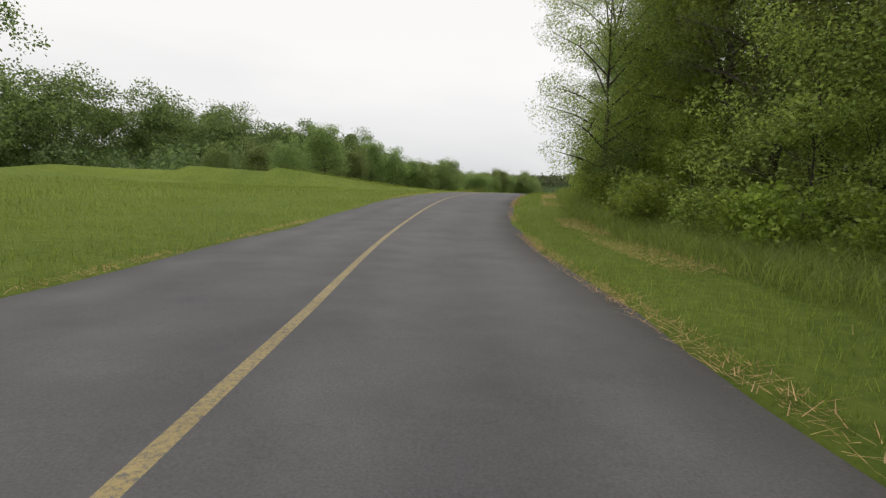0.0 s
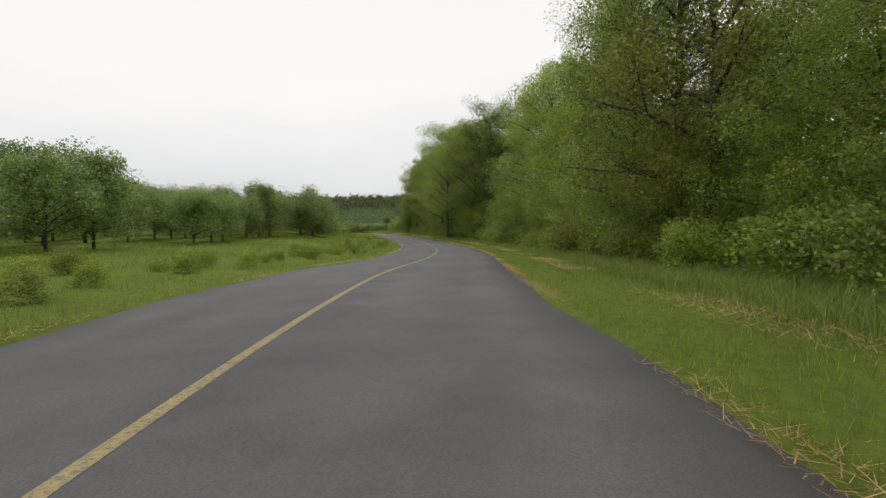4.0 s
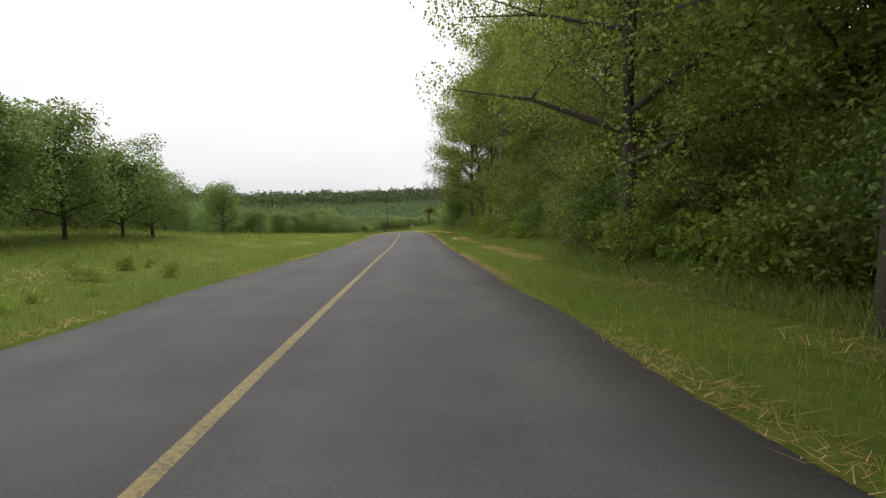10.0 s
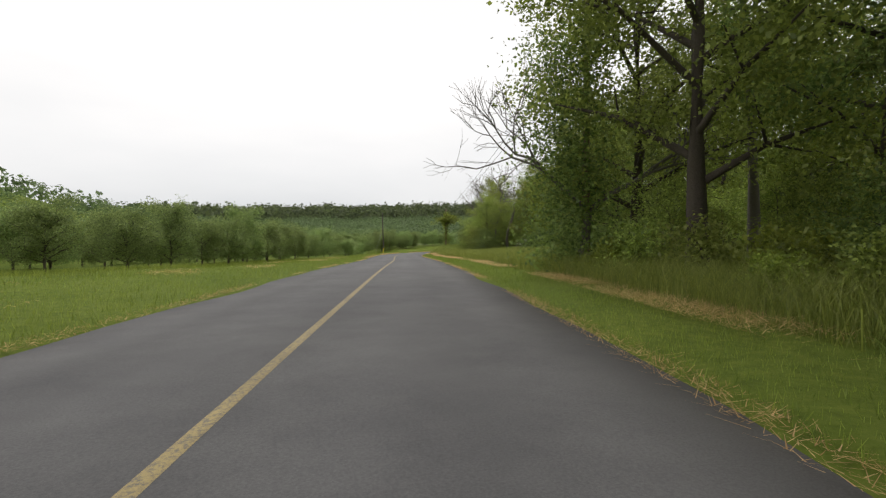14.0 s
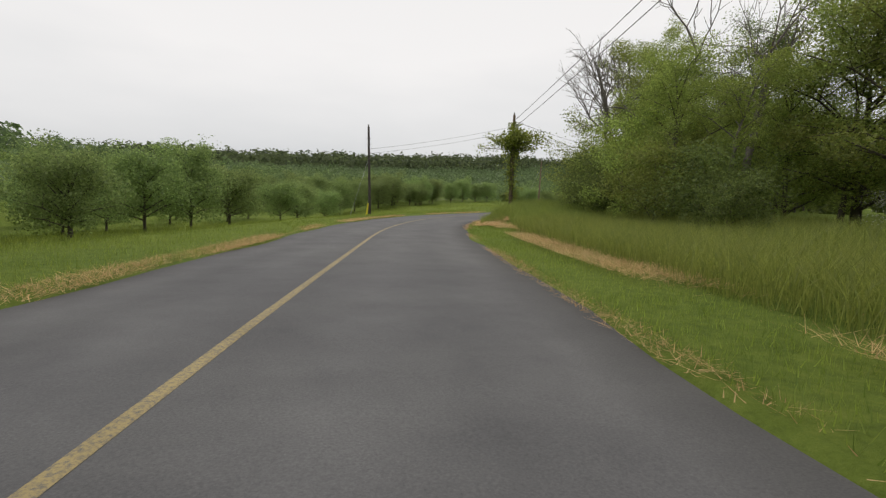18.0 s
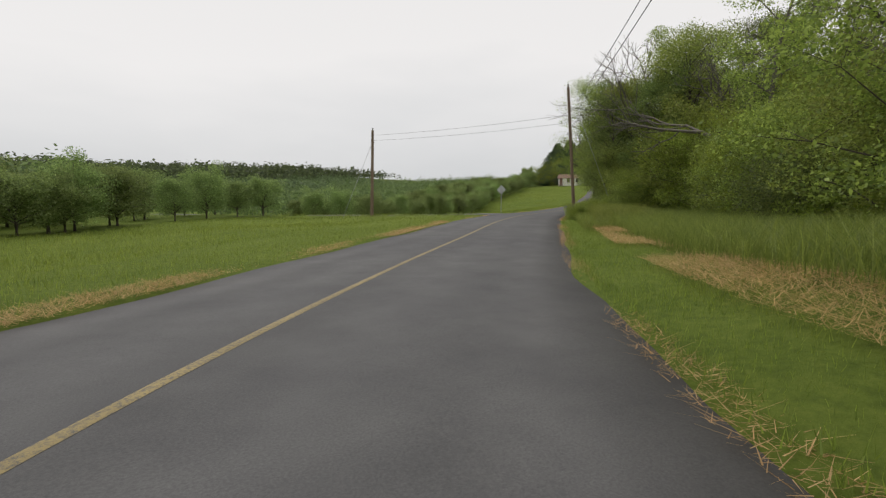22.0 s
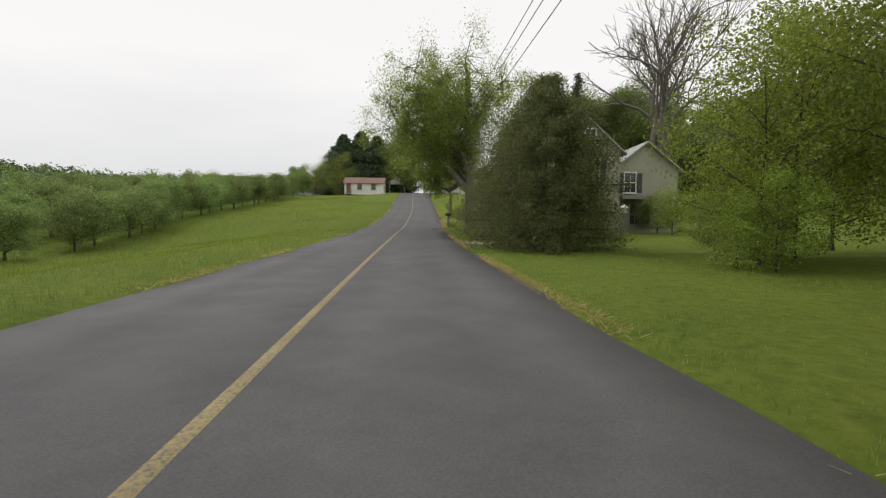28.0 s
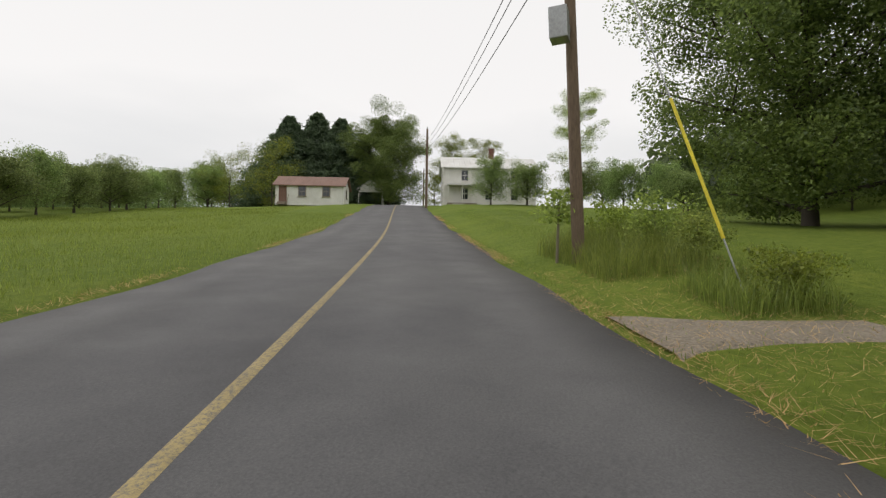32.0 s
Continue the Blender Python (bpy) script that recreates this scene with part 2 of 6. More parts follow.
# ---- the plan: the road's centre line, x, y, z ----
ROAD = [
    (-1.1, 0.1, -1.20),
    (0.1, 13.9, -0.83),
    (3.0, 26.9, 0.13),
    (7.7, 39.7, 0.70),
    (14.2, 51.8, 0.69),
    (21.6, 63.3, 0.26),
    (28.6, 75.5, -0.04),
    (34.6, 88.9, -0.21),
    (39.3, 102.6, -0.14),
    (44.6, 118.5, -0.31),
    (49.8, 133.8, -0.46),
    (55.0, 149.2, -0.42),
    (60.1, 165.4, -0.64),
    (65.5, 182.8, -1.10),
    (70.3, 199.8, -1.52),
    (73.4, 209.8, -1.68),
    (77.8, 218.9, -1.78),
    (84.3, 226.9, -1.85),
    (91.8, 233.1, -1.85),
    (99.3, 238.2, -1.67),
    (109.6, 245.0, -1.34),
    (120.9, 251.3, -1.13),
    (134.7, 258.2, -0.96),
    (148.3, 264.9, -0.69),
    (163.3, 272.0, -0.24),
    (173.7, 276.6, 0.37),
]

ROAD = [(-5.5, -60.0, -2.2), (-2.6, -20.0, -1.7)] + ROAD + [(192.3, 285.1, 2.15), (210.4, 293.8, 4.6), (228.4, 302.4, 7.0), (244.8, 309.8, 8.2), (289.0, 330.0, 8.3), (359.0, 362.0, 6.0)]


def spline(pts, step):
    """Points at even steps along a Catmull-Rom curve."""
    p = np.array(pts, float)
    p = np.vstack([2 * p[0] - p[1], p, 2 * p[-1] - p[-2]])
    out = []
    for i in range(1, len(p) - 2):
        a, b, c, d = p[i - 1:i + 3]
        for t in np.linspace(0, 1, 24, endpoint=False):
            out.append(0.5 * (2 * b + (c - a) * t + (2 * a - 5 * b + 4 * c - d) * t * t + (3 * b - a - 3 * c + d) * t ** 3))
    out = np.array(out)
    s = np.concatenate([[0], np.cumsum(np.linalg.norm(np.diff(out[:, :2], axis=0), axis=1))])
    at = np.arange(0, s[-1], step)
    return np.stack([np.interp(at, s, out[:, k]) for k in range(3)], 1), at


WAY, WAY_S = spline(ROAD, 1.0)
k = np.hanning(13)
k /= k.sum()
WAY = np.stack([np.convolve(np.pad(WAY[:, c], 6, mode="reflect", reflect_type="odd"), k, "valid") for c in range(3)], 1)
TAN = np.gradient(WAY[:, :2], axis=0)
TAN /= np.linalg.norm(TAN, axis=1)[:, None]
NRM = np.stack([TAN[:, 1], -TAN[:, 0]], 1)
SLOPE = np.gradient(WAY[:, 2])
S0 = 59.9          # where the clip's road begins, along WAY
HALF = 3.15        # half the pavement's width


def along(s, lat=0.0):
    """Place on the plan: s metres from the start, lat metres to the right of the road's centre."""
    i = min(max(int(round(s + S0)), 0), len(WAY) - 1)
    return WAY[i, 0] + NRM[i, 0] * lat, WAY[i, 1] + NRM[i, 1] * lat


def heading(s):
    i = min(max(int(round(s + S0)), 0), len(WAY) - 1)
    return math.degrees(math.atan2(TAN[i, 1], TAN[i, 0]))


def station(x, y):
    """Nearest s, lateral distance (right is plus) and road height for arrays of places."""
    x, y = np.atleast_1d(np.asarray(x, float)), np.atleast_1d(np.asarray(y, float))
    s, lat, z = np.zeros(len(x)), np.zeros(len(x)), np.zeros(len(x))
    for a in range(0, len(x), 4000):
        b = slice(a, a + 4000)
        d = (x[b, None] - WAY[None, :, 0]) ** 2 + (y[b, None] - WAY[None, :, 1]) ** 2
        i = d.argmin(1)
        s[b] = i - S0
        dx, dy = x[b] - WAY[i, 0], y[b] - WAY[i, 1]
        lat[b] = np.sqrt(d[np.arange(len(i)), i]) * np.sign(dx * NRM[i, 0] + dy * NRM[i, 1] + 1e-9)
        on = np.clip(dx * TAN[i, 0] + dy * TAN[i, 1], -0.6, 0.6)
        s[b] += on
        z[b] = WAY[i, 2] + on * SLOPE[i]
    return s, lat, z


def smooth(e0, e1, v):
    t = np.clip((v - e0) / (e1 - e0), 0, 1)
    return t * t * (3 - 2 * t)


SIDE_L = [(-60, 5.5), (5, 5.5), (25, 3.5), (42, 1.0), (60, 0.3), (85, 0.7), (110, 1.2), (140, 1.2), (165, 0.4), (190, -0.5), (212, -0.5), (225, -1.2), (248, -1.3), (262, -0.4), (285, 0.0), (300, -1.5), (340, -1.6), (362, -0.5), (500, 0.0)]
SIDE_R = [(-60, 0.5), (30, 0.6), (60, 0.2), (120, 0.3), (180, 0.3), (240, 0.2), (300, 0.1), (500, 0.3)]
IDW = WAY[::4]
IDW_S = np.arange(len(WAY))[::4] - S0


S_LAWN = float(station([174.05], [275.70])[0][0]) + 5.2     # where the lawn bank beyond the drive begins


def ground_z(x, y):
    """The height of the ground for arrays of places."""
    x, y = np.atleast_1d(np.asarray(x, float)), np.atleast_1d(np.asarray(y, float))
    s, lat, zr = station(x, y)
    zi, si = np.zeros(len(x)), np.zeros(len(x))
    for a in range(0, len(x), 4000):
        b = slice(a, a + 4000)
        w = 1 / ((x[b, None] - IDW[None, :, 0]) ** 2 + (y[b, None] - IDW[None, :, 1]) ** 2 + 3.0) ** 2
        zi[b] = (w * IDW[None, :, 2]).sum(1) / w.sum(1)
        si[b] = (w * IDW_S[None, :]).sum(1) / w.sum(1)
    al = np.abs(lat)
    near = smooth(6, 14, al)
    z = zr * (1 - near) + zi * near
    sl = np.interp(si, *zip(*SIDE_L))
    sr = np.interp(si, *zip(*SIDE_R))
    z = z + np.where(lat < 0, sl * np.where(sl > 2, smooth(3.5, 60, al), smooth(4, 18, al)), sr * smooth(4, 14, al))
    # wooded ridge beyond the orchards
    ridge = smooth(95, 440, al) * np.where(lat < 0, 1.0, 0.35)
    z = z + ridge * (17.5 + 17 * smooth(120, 420, x) + 5 * np.sin(x * 0.006 + 1.0) + 4 * np.sin(y * 0.009 + x * 0.004))
    # the orchard hill
    z = z + 25 * np.exp(-((x + 45) / 80) ** 2 - ((y - 245) / 75) ** 2) * np.where(lat < 0, smooth(30, 105, al), 0)
    # a low bank inside the bend
    z = z + 0.75 * np.exp(-((s - 241) / 13) ** 2) * np.where(lat > 0, smooth(3.5, 6.5, al), 0)
    # a lawn bank beyond the mailbox
    z = z + 0.5 * np.where(lat > 0, smooth(3.4, 5.6, al), 0) * smooth(S_LAWN, S_LAWN + 5, s) * (1 - smooth(395, 410, s))
    # the wooded knoll behind the farm
    z = z + 24 * np.exp(-((x - 254) ** 2 + (y - 195) ** 2) / 3400) * np.where(lat > 0, smooth(26, 70, al), 0)
    z = z + 0.12 * np.sin(x * 0.35 + y * 0.2) * np.sin(y * 0.3 - x * 0.11) * smooth(6, 12, al)
    return z


def s_of(x, y):
    return float(station([x], [y])[0][0])


def gz(x, y):
    return float(ground_z([x], [y])[0])


# ---- mesh helpers ----
def mesh(name, verts, faces, material, smooth_shade=False):
    me = bpy.data.meshes.new(name)
    me.from_pydata([tuple(v) for v in verts], [], [tuple(f) for f in faces])
    me.materials.append(material)
    if smooth_shade:
        me.polygons.foreach_set("use_smooth", [True] * len(me.polygons))
    me.update()
    return me


def quads(name, v, material):
    """A mesh of loose quads from an array n x 4 x 3."""
    n = len(v)
    me = bpy.data.meshes.new(name)
    me.vertices.add(4 * n), me.loops.add(4 * n), me.polygons.add(n)
    me.vertices.foreach_set("co", np.ascontiguousarray(v, dtype=np.float32).ravel())
    me.loops.foreach_set("vertex_index", np.arange(4 * n, dtype=np.int32))
    me.polygons.foreach_set("loop_start", np.arange(0, 4 * n, 4, dtype=np.int32))
    me.materials.append(material)
    me.update(calc_edges=True)
    me.validate()
    return me


def part(name, bm, material, parent, label=""):
    """Links a bmesh (or a mesh) as one part under a thing or a part."""
    if isinstance(bm, bmesh.types.BMesh):
        me = bpy.data.meshes.new(name)
        bm.to_mesh(me)
        bm.free()
        me.materials.append(material)
    else:
        me = bm
    ob = new(name, me)
    ob.parent = parent
    if label:
        ob["label"] = label
    return ob


def thing(name, m, label, category, group="", kind=""):
    ob = new(name)
    ob.matrix_basis = m
    return tagged(ob, label, category, group, kind)


def box(bm, x0, y0, z0, x1, y1, z1, bevel=0.0):
    r = bmesh.ops.create_cube(bm, size=1.0)
    vs = r["verts"]
    bmesh.ops.scale(bm, vec=(x1 - x0, y1 - y0, z1 - z0), verts=vs)
    bmesh.ops.translate(bm, vec=((x0 + x1) / 2, (y0 + y1) / 2, (z0 + z1) / 2), verts=vs)
    if bevel:
        es = list({e for v in vs for e in v.link_edges})
        bmesh.ops.bevel(bm, geom=es, offset=bevel, segments=2, affect="EDGES", profile=0.6)


def cyl(bm, a, b, r0, r1=None, seg=10, caps=True):
    a, b = Vector(a), Vector(b)
    d = b - a
    q = d.to_track_quat("Z", "Y").to_matrix().to_4x4()
    bmesh.ops.create_cone(bm, cap_ends=caps, segments=seg, radius1=r0, radius2=r0 if r1 is None else r1, depth=d.length, matrix=Matrix.Translation((a + b) / 2) @ q)


def boxed(*a, bevel=0.0):
    bm = bmesh.new()
    box(bm, *a, bevel=bevel)
    return bm


def rod(a, b, r0, r1=None, seg=10):
    bm = bmesh.new()
    cyl(bm, a, b, r0, r1, seg)
    return bm


def tube(V, Fc, pts, radii, seg=6):
    """Adds a tapered tube along points to vertex and face lists."""
    base = len(V)
    for i, (p, r) in enumerate(zip(pts, radii)):
        d = Vector(pts[min(i + 1, len(pts) - 1)]) - Vector(pts[max(i - 1, 0)])
        q = d.to_track_quat("Z", "Y")
        for j in range(seg):
            a = 2 * math.pi * j / seg
            V.append(tuple(Vector(p) + q @ Vector((r * math.cos(a), r * math.sin(a), 0))))
    for i in range(len(pts) - 1):
        for j in range(seg):
            a, b = base + i * seg + j, base + i * seg + (j + 1) % seg
            Fc.append((a, b, b + seg, a + seg))


# ---- ground, road, verges ----
def ground_sheet():
    def axis(lo, hi, step):
        a = list(np.arange(lo, hi + 0.1, step))
        w = step
        while a[-1] < 3200:
            w *= 1.22
            a.append(a[-1] + w)
        w = step
        while a[0] > -3200:
            w *= 1.22
            a.insert(0, a[0] - w)
        return np.array(a)
    xs, ys = axis(-70, 300, 2.5), axis(-40, 400, 2.5)
    X, Y = np.meshgrid(xs, ys)
    x, y = X.ravel(), Y.ravel()
    s, lat, zr = station(x, y)
    z = ground_z(x, y) - 0.45 * (1 - smooth(6.0, 9.0, np.abs(lat)))
    v = np.stack([x, y, z], 1)
    nx, ny = len(xs), len(ys)
    i = (np.arange(ny - 1)[:, None] * nx + np.arange(nx - 1)[None, :]).ravel()
    f = np.stack([i, i + 1, i + nx + 1, i + nx], 1)
    me = mesh("ground", v, f, M_TURF, True)
    tagged(new("ground", me), "rolling green grass fields rising to a wooded ridge", "ground", kind="structure")


def ribbon(lats, zf, s0, s1, step=1.0):
    """Vertices and faces of a strip along the road; zf gives the height over the road for lats and s."""
    ss = np.arange(s0, s1, step)
    V, Fc, UV = [], [], []
    for s in ss:
        i = min(max(int(round(s + S0)), 0), len(WAY) - 1)
        for j, l in enumerate(lats):
            V.append((WAY[i, 0] + NRM[i, 0] * l, WAY[i, 1] + NRM[i, 1] * l, WAY[i, 2] + zf(l, s)))
    n = len(lats)
    for a in range(len(ss) - 1):
        for j in range(n - 1):
            Fc.append((a * n + j, a * n + j + 1, a * n + n + j + 1, a * n + n + j))
    return V, Fc


# where the centre line lies: s and its distance from the pavement's middle
LINE_AT = ((-58, -0.1), (5, -0.1), (17, -0.3), (27, -0.5), (60, -0.4), (82, -0.2), (105, -0.12), (139, -0.1), (150, -0.2), (160, -0.3), (195, -0.4), (207, -0.46), (219, -0.4), (229, -0.35), (240, -0.45), (267, -0.45), (290, -0.35), (308, -0.2), (420, -0.15))


def road():
    lats = [-HALF - 0.12, -HALF, -2.1, -1.05, 0.0, 1.05, 2.1, HALF, HALF + 0.12]

    def zf(l, s):
        if abs(l) > HALF + 0.05:
            return -0.3
        return 0.03 - 0.012 * abs(l) ** 1.5 * 0.5
    V, Fc = ribbon(lats, zf, -58, 420)
    # slightly ragged edges
    n = len(lats)
    me = mesh("road", V, Fc, M_ROAD, True)
    for k in range(len(me.vertices)):
        j = k % n
        if j in (0, 1, n - 2, n - 1):
            i = min(max(int(k // n) + 2, 0), len(WAY) - 1)
            d = 0.09 * math.sin(k // n * 0.9) + 0.07 * math.sin(k // n * 0.37 + j // 4 * 2)
            me.vertices[k].co.x += NRM[i, 0] * d
            me.vertices[k].co.y += NRM[i, 1] * d
    uv = me.uv_layers.new(name="UVMap")
    for lp in me.loops:
        k = lp.vertex_index
        uv.data[lp.index].uv = ((lats[k % n] + HALF) / (2 * HALF), (k // n) / 6.3)
    tagged(new("road", me), "narrow two-lane road of worn grey asphalt", "road", kind="structure")
    # a single faded yellow line, a little left of the middle
    V, Fc = [], []
    lo, hi = zip(*LINE_AT)
    for s in np.arange(-58, 420, 1.0):
        i = int(round(s + S0))
        c = float(np.interp(s, lo, hi))
        for k, w in enumerate((-0.055, -0.025, 0.025, 0.055)):
            V.append((WAY[i, 0] + NRM[i, 0] * (c + w), WAY[i, 1] + NRM[i, 1] * (c + w), WAY[i, 2] + (0.036 if k in (1, 2) else 0.03)))
            if k and len(V) > 5:
                n = len(V) - 1
                Fc.append((n - 5, n - 4, n, n - 1))
    me = mesh("centre_line", V, Fc, M_LINE)
    tagged(new("centre_line", me), "single faded yellow centre line on asphalt", "road marking", kind="structure")


def verge(side):
    lats = [HALF - 0.25, HALF + 0.05, HALF + 0.35, 4.4, 5.6, 7.0, 8.6, 9.6]
    ss = np.arange(-58, 420, 1.0)
    pts = []
    for s in ss:
        i = min(max(int(round(s + S0)), 0), len(WAY) - 1)
        for l in lats:
            pts.append((WAY[i, 0] + NRM[i, 0] * l * side, WAY[i, 1] + NRM[i, 1] * l * side))
    pts = np.array(pts)
    z = ground_z(pts[:, 0], pts[:, 1])
    n = len(lats)
    rnd = np.random.RandomState(7 + side)
    for j, add in enumerate((-0.12, 0.0, 0.05, 0.05, 0.06, 0.07, 0.03, -0.25)):
        z[j::n] += add + (rnd.uniform(-0.03, 0.03, len(ss)) if 1 < j < 7 else 0)
    if side < 0:
        # the side road's mouth is open
        mouth = np.repeat((ss > 284.4) & (ss < 293.6), n)
        z[mouth] -= 0.3
    V = np.column_stack([pts, z])
    Fc = []
    for a in range(len(ss) - 1):
        for j in range(n - 1):
            q = (a * n + j, a * n + j + 1, a * n + n + j + 1, a * n + n + j)
            Fc.append(q if side > 0 else q[::-1])
    me = mesh("verge", V, Fc, M_TURF, True)
    tagged(new("verge", me), "mown grass verge beside the road", "verge", kind="structure")


ground_sheet()
road()
verge(1)
verge(-1)

# ---- plants ----
def leaf_quads(centres, size, rng, droop=0.0, aspect=0.62, up=0.35):
    """Small pointed leaves, each a bent diamond, at the given places."""
    n = len(centres)
    d = rng.normal(size=(n, 3))
    d[:, 2] = d[:, 2] * 0.7 - droop
    d /= np.linalg.norm(d, axis=1)[:, None]
    nn = rng.normal(size=(n, 3))
    nn[:, 2] += up
    w = np.cross(d, nn)
    w /= np.linalg.norm(w, axis=1)[:, None] + 1e-6
    s = (size * rng.uniform(0.6, 1.35, n))[:, None]
    c = centres
    fold = np.cross(w, d) * s * 0.12
    return np.stack([c - d * s * 0.5, c + w * s * 0.5 * aspect + fold, c + d * s * 0.5, c - w * s * 0.5 * aspect + fold], 1)


def tree_mesh(seed, height, spread, base, trunk_r, n_limbs, n_leaves, leaf, mat_leaf, mat_bark, cluster=1.1, lean=0.0, flat=0.75, top=0.9, name="tree"):
    """Trunk with limbs, and a crown of leaf clusters at the limbs' ends. Returns both meshes."""
    rng = np.random.RandomState(seed)
    V, Fc = [], []
    tips = []
    lx, ly = rng.uniform(-1, 1, 2) * lean
    pts = []
    for i in range(6):
        t = i / 5 * top
        pts.append((lx * t * t * height + rng.uniform(-1, 1) * 0.02 * height * t, ly * t * t * height + rng.uniform(-1, 1) * 0.02 * height * t, t * height - (0.25 if i == 0 else 0)))
    tube(V, Fc, pts, [trunk_r * (1.25 if i == 0 else 1 - 0.16 * i) for i in range(6)], 8)
    tips.append(pts[-1])
    tips.append(pts[-2])
    for k in range(n_limbs):
        t = base + (top - base) * ((k + rng.uniform(0, 1)) / n_limbs)
        f = t / top * 5
        i = min(int(f), 4)
        o = np.array(pts[i]) * (1 - f + i) + np.array(pts[i + 1]) * (f - i)
        a = k * 2.4 + rng.uniform(-0.5, 0.5)
        u = (t - base) / (top - base + 1e-6)
        length = spread * (0.55 + 0.65 * math.sin(math.pi * min(1, 0.25 + 0.7 * u))) * rng.uniform(0.7, 1.15)
        rise = rng.uniform(0.3, 0.95) * length * (0.5 + u)
        mid = o + np.array([math.cos(a) * length * 0.5, math.sin(a) * length * 0.5, rise * 0.65])
        end = o + np.array([math.cos(a) * length, math.sin(a) * length, rise])
        r = trunk_r * (1 - 0.75 * t) * 0.5
        tube(V, Fc, [o, mid, end], [r, r * 0.6, r * 0.18], 5)
        tips += [tuple(end), tuple(mid * 0.4 + end * 0.6), tuple(mid)]
        for _ in range(2):
            e2 = mid + np.array([rng.uniform(-1, 1), rng.uniform(-1, 1), rng.uniform(-0.3, 0.8)]) * length * 0.45
            tube(V, Fc, [mid, e2], [r * 0.4, r * 0.12], 4)
            tips.append(tuple(e2))
    tips = np.array(tips)
    w = rng.uniform(0.4, 1.3, len(tips))
    pick = rng.choice(len(tips), n_leaves, p=w / w.sum())
    sz = rng.uniform(0.55, 1.25, len(tips))[pick] * cluster
    off = rng.normal(size=(n_leaves, 3))
    rr = np.linalg.norm(off, axis=1)[:, None]
    off = off / rr * (0.25 + 0.75 * rng.uniform(0, 1, (n_leaves, 1)) ** 0.5)
    c = tips[pick] + off * sz[:, None] * np.array([1, 1, flat])
    c = c[c[:, 2] > 0.15]
    trunk = mesh("trunk", V, Fc, mat_bark, True)
    crown = quads("crown", leaf_quads(c, leaf, rng), mat_leaf)
    return trunk, crown


def plant(name, meshes, x, y, label, category, group="", scale=1.0, turn=0.0, tilt=0.0, z=None, squash=1.0):
    ob = new(name)
    ob.matrix_basis = pose(x, y, gz(x, y) if z is None else z, tilt, 0, turn) @ Matrix.Diagonal((scale, scale, scale * squash, 1))
    tagged(ob, label, category, group)
    for n, me in meshes:
        part(n, me, None, ob)
    return ob


def parts_of(pair):
    return [("trunk", pair[0]), ("crown", pair[1])]


R = random.Random(11)
WOOD = [tree_mesh(20 + i, h, sp, b, 0.24, 22, int(n * 3.9), 0.13, m, M_BARK, 1.35) for i, (h, sp, b, n, m) in enumerate((
    (15, 3.6, 0.12, 9000, M_LEAF), (17, 3.4, 0.16, 9000, M_LEAF_DARK), (13, 3.8, 0.1, 8500, M_LEAF), (16, 4.2, 0.15, 9500, M_LEAF), (12, 3.2, 0.08, 8000, M_LEAF_PALE)))]
DENSE = tree_mesh(29, 13, 2.6, 0.06, 0.22, 34, 70000, 0.1, M_LEAF_DARK, M_BARK, 1.25)
OVER = tree_mesh(23, 16, 4.2, 0.15, 0.22, 26, 52000, 0.105, M_LEAF, M_BARK, 1.5)
THIN = [tree_mesh(40 + i, h, 3.0, 0.4, 0.2, 13, 17000, 0.125, M_LEAF, M_BARK_GREY, 1.1, lean=0.12) for i, h in enumerate((17, 15, 18))]
SHRUB = [tree_mesh(60 + i, h, sp, 0.08, 0.05, 13, 9500, 0.09, m, M_BARK, 0.8) for i, (h, sp, m) in enumerate(((2.6, 1.5, M_LEAF), (3.4, 1.6, M_LEAF_PALE), (2.0, 1.6, M_LEAF_DARK), (4.2, 1.7, M_LEAF)))]
HERB = [tree_mesh(66 + i, h, 0.7, 0.05, 0.015, 11, 1700, 0.10, m, M_BARK, 0.42) for i, (h, m) in enumerate(((0.9, M_LEAF_PALE), (1.2, M_LEAF), (0.8, M_LEAF_PALE)))]
BLOOM = [tree_mesh(70, 2.8, 1.5, 0.08, 0.05, 10, 4000, 0.08, M_BLOSSOM, M_BARK, 0.8)]
ORCH = [tree_mesh(80 + i, h, sp, 0.17, 0.12, 20, 15000, 0.125, M_LEAF_ORCH, M_BARK, 0.85, lean=0.05, flat=0.85) for i, (h, sp) in enumerate(((3.5, 1.75), (3.9, 1.85), (3.2, 1.9), (4.3, 1.6)))]


def wood_strip(s0, s1, gap, lat0, rows, row_gap, kinds, label, sc=(0.85, 1.15), side=1, squash=(0.9, 1.1), group="roadside wood"):
    for r in range(rows):
        s = s0 + R.uniform(0, gap)
        while s < s1:
            x, y = along(s, side * (lat0 + r * row_gap + R.uniform(-0.8, 0.8)))
            k = R.choice(kinds)
            plant("tree", parts_of(k), x, y, label, "tree", group, R.uniform(*sc), R.uniform(0, 360), R.uniform(-3, 3), squash=R.uniform(*squash))
            s += gap * R.uniform(0.7, 1.3)


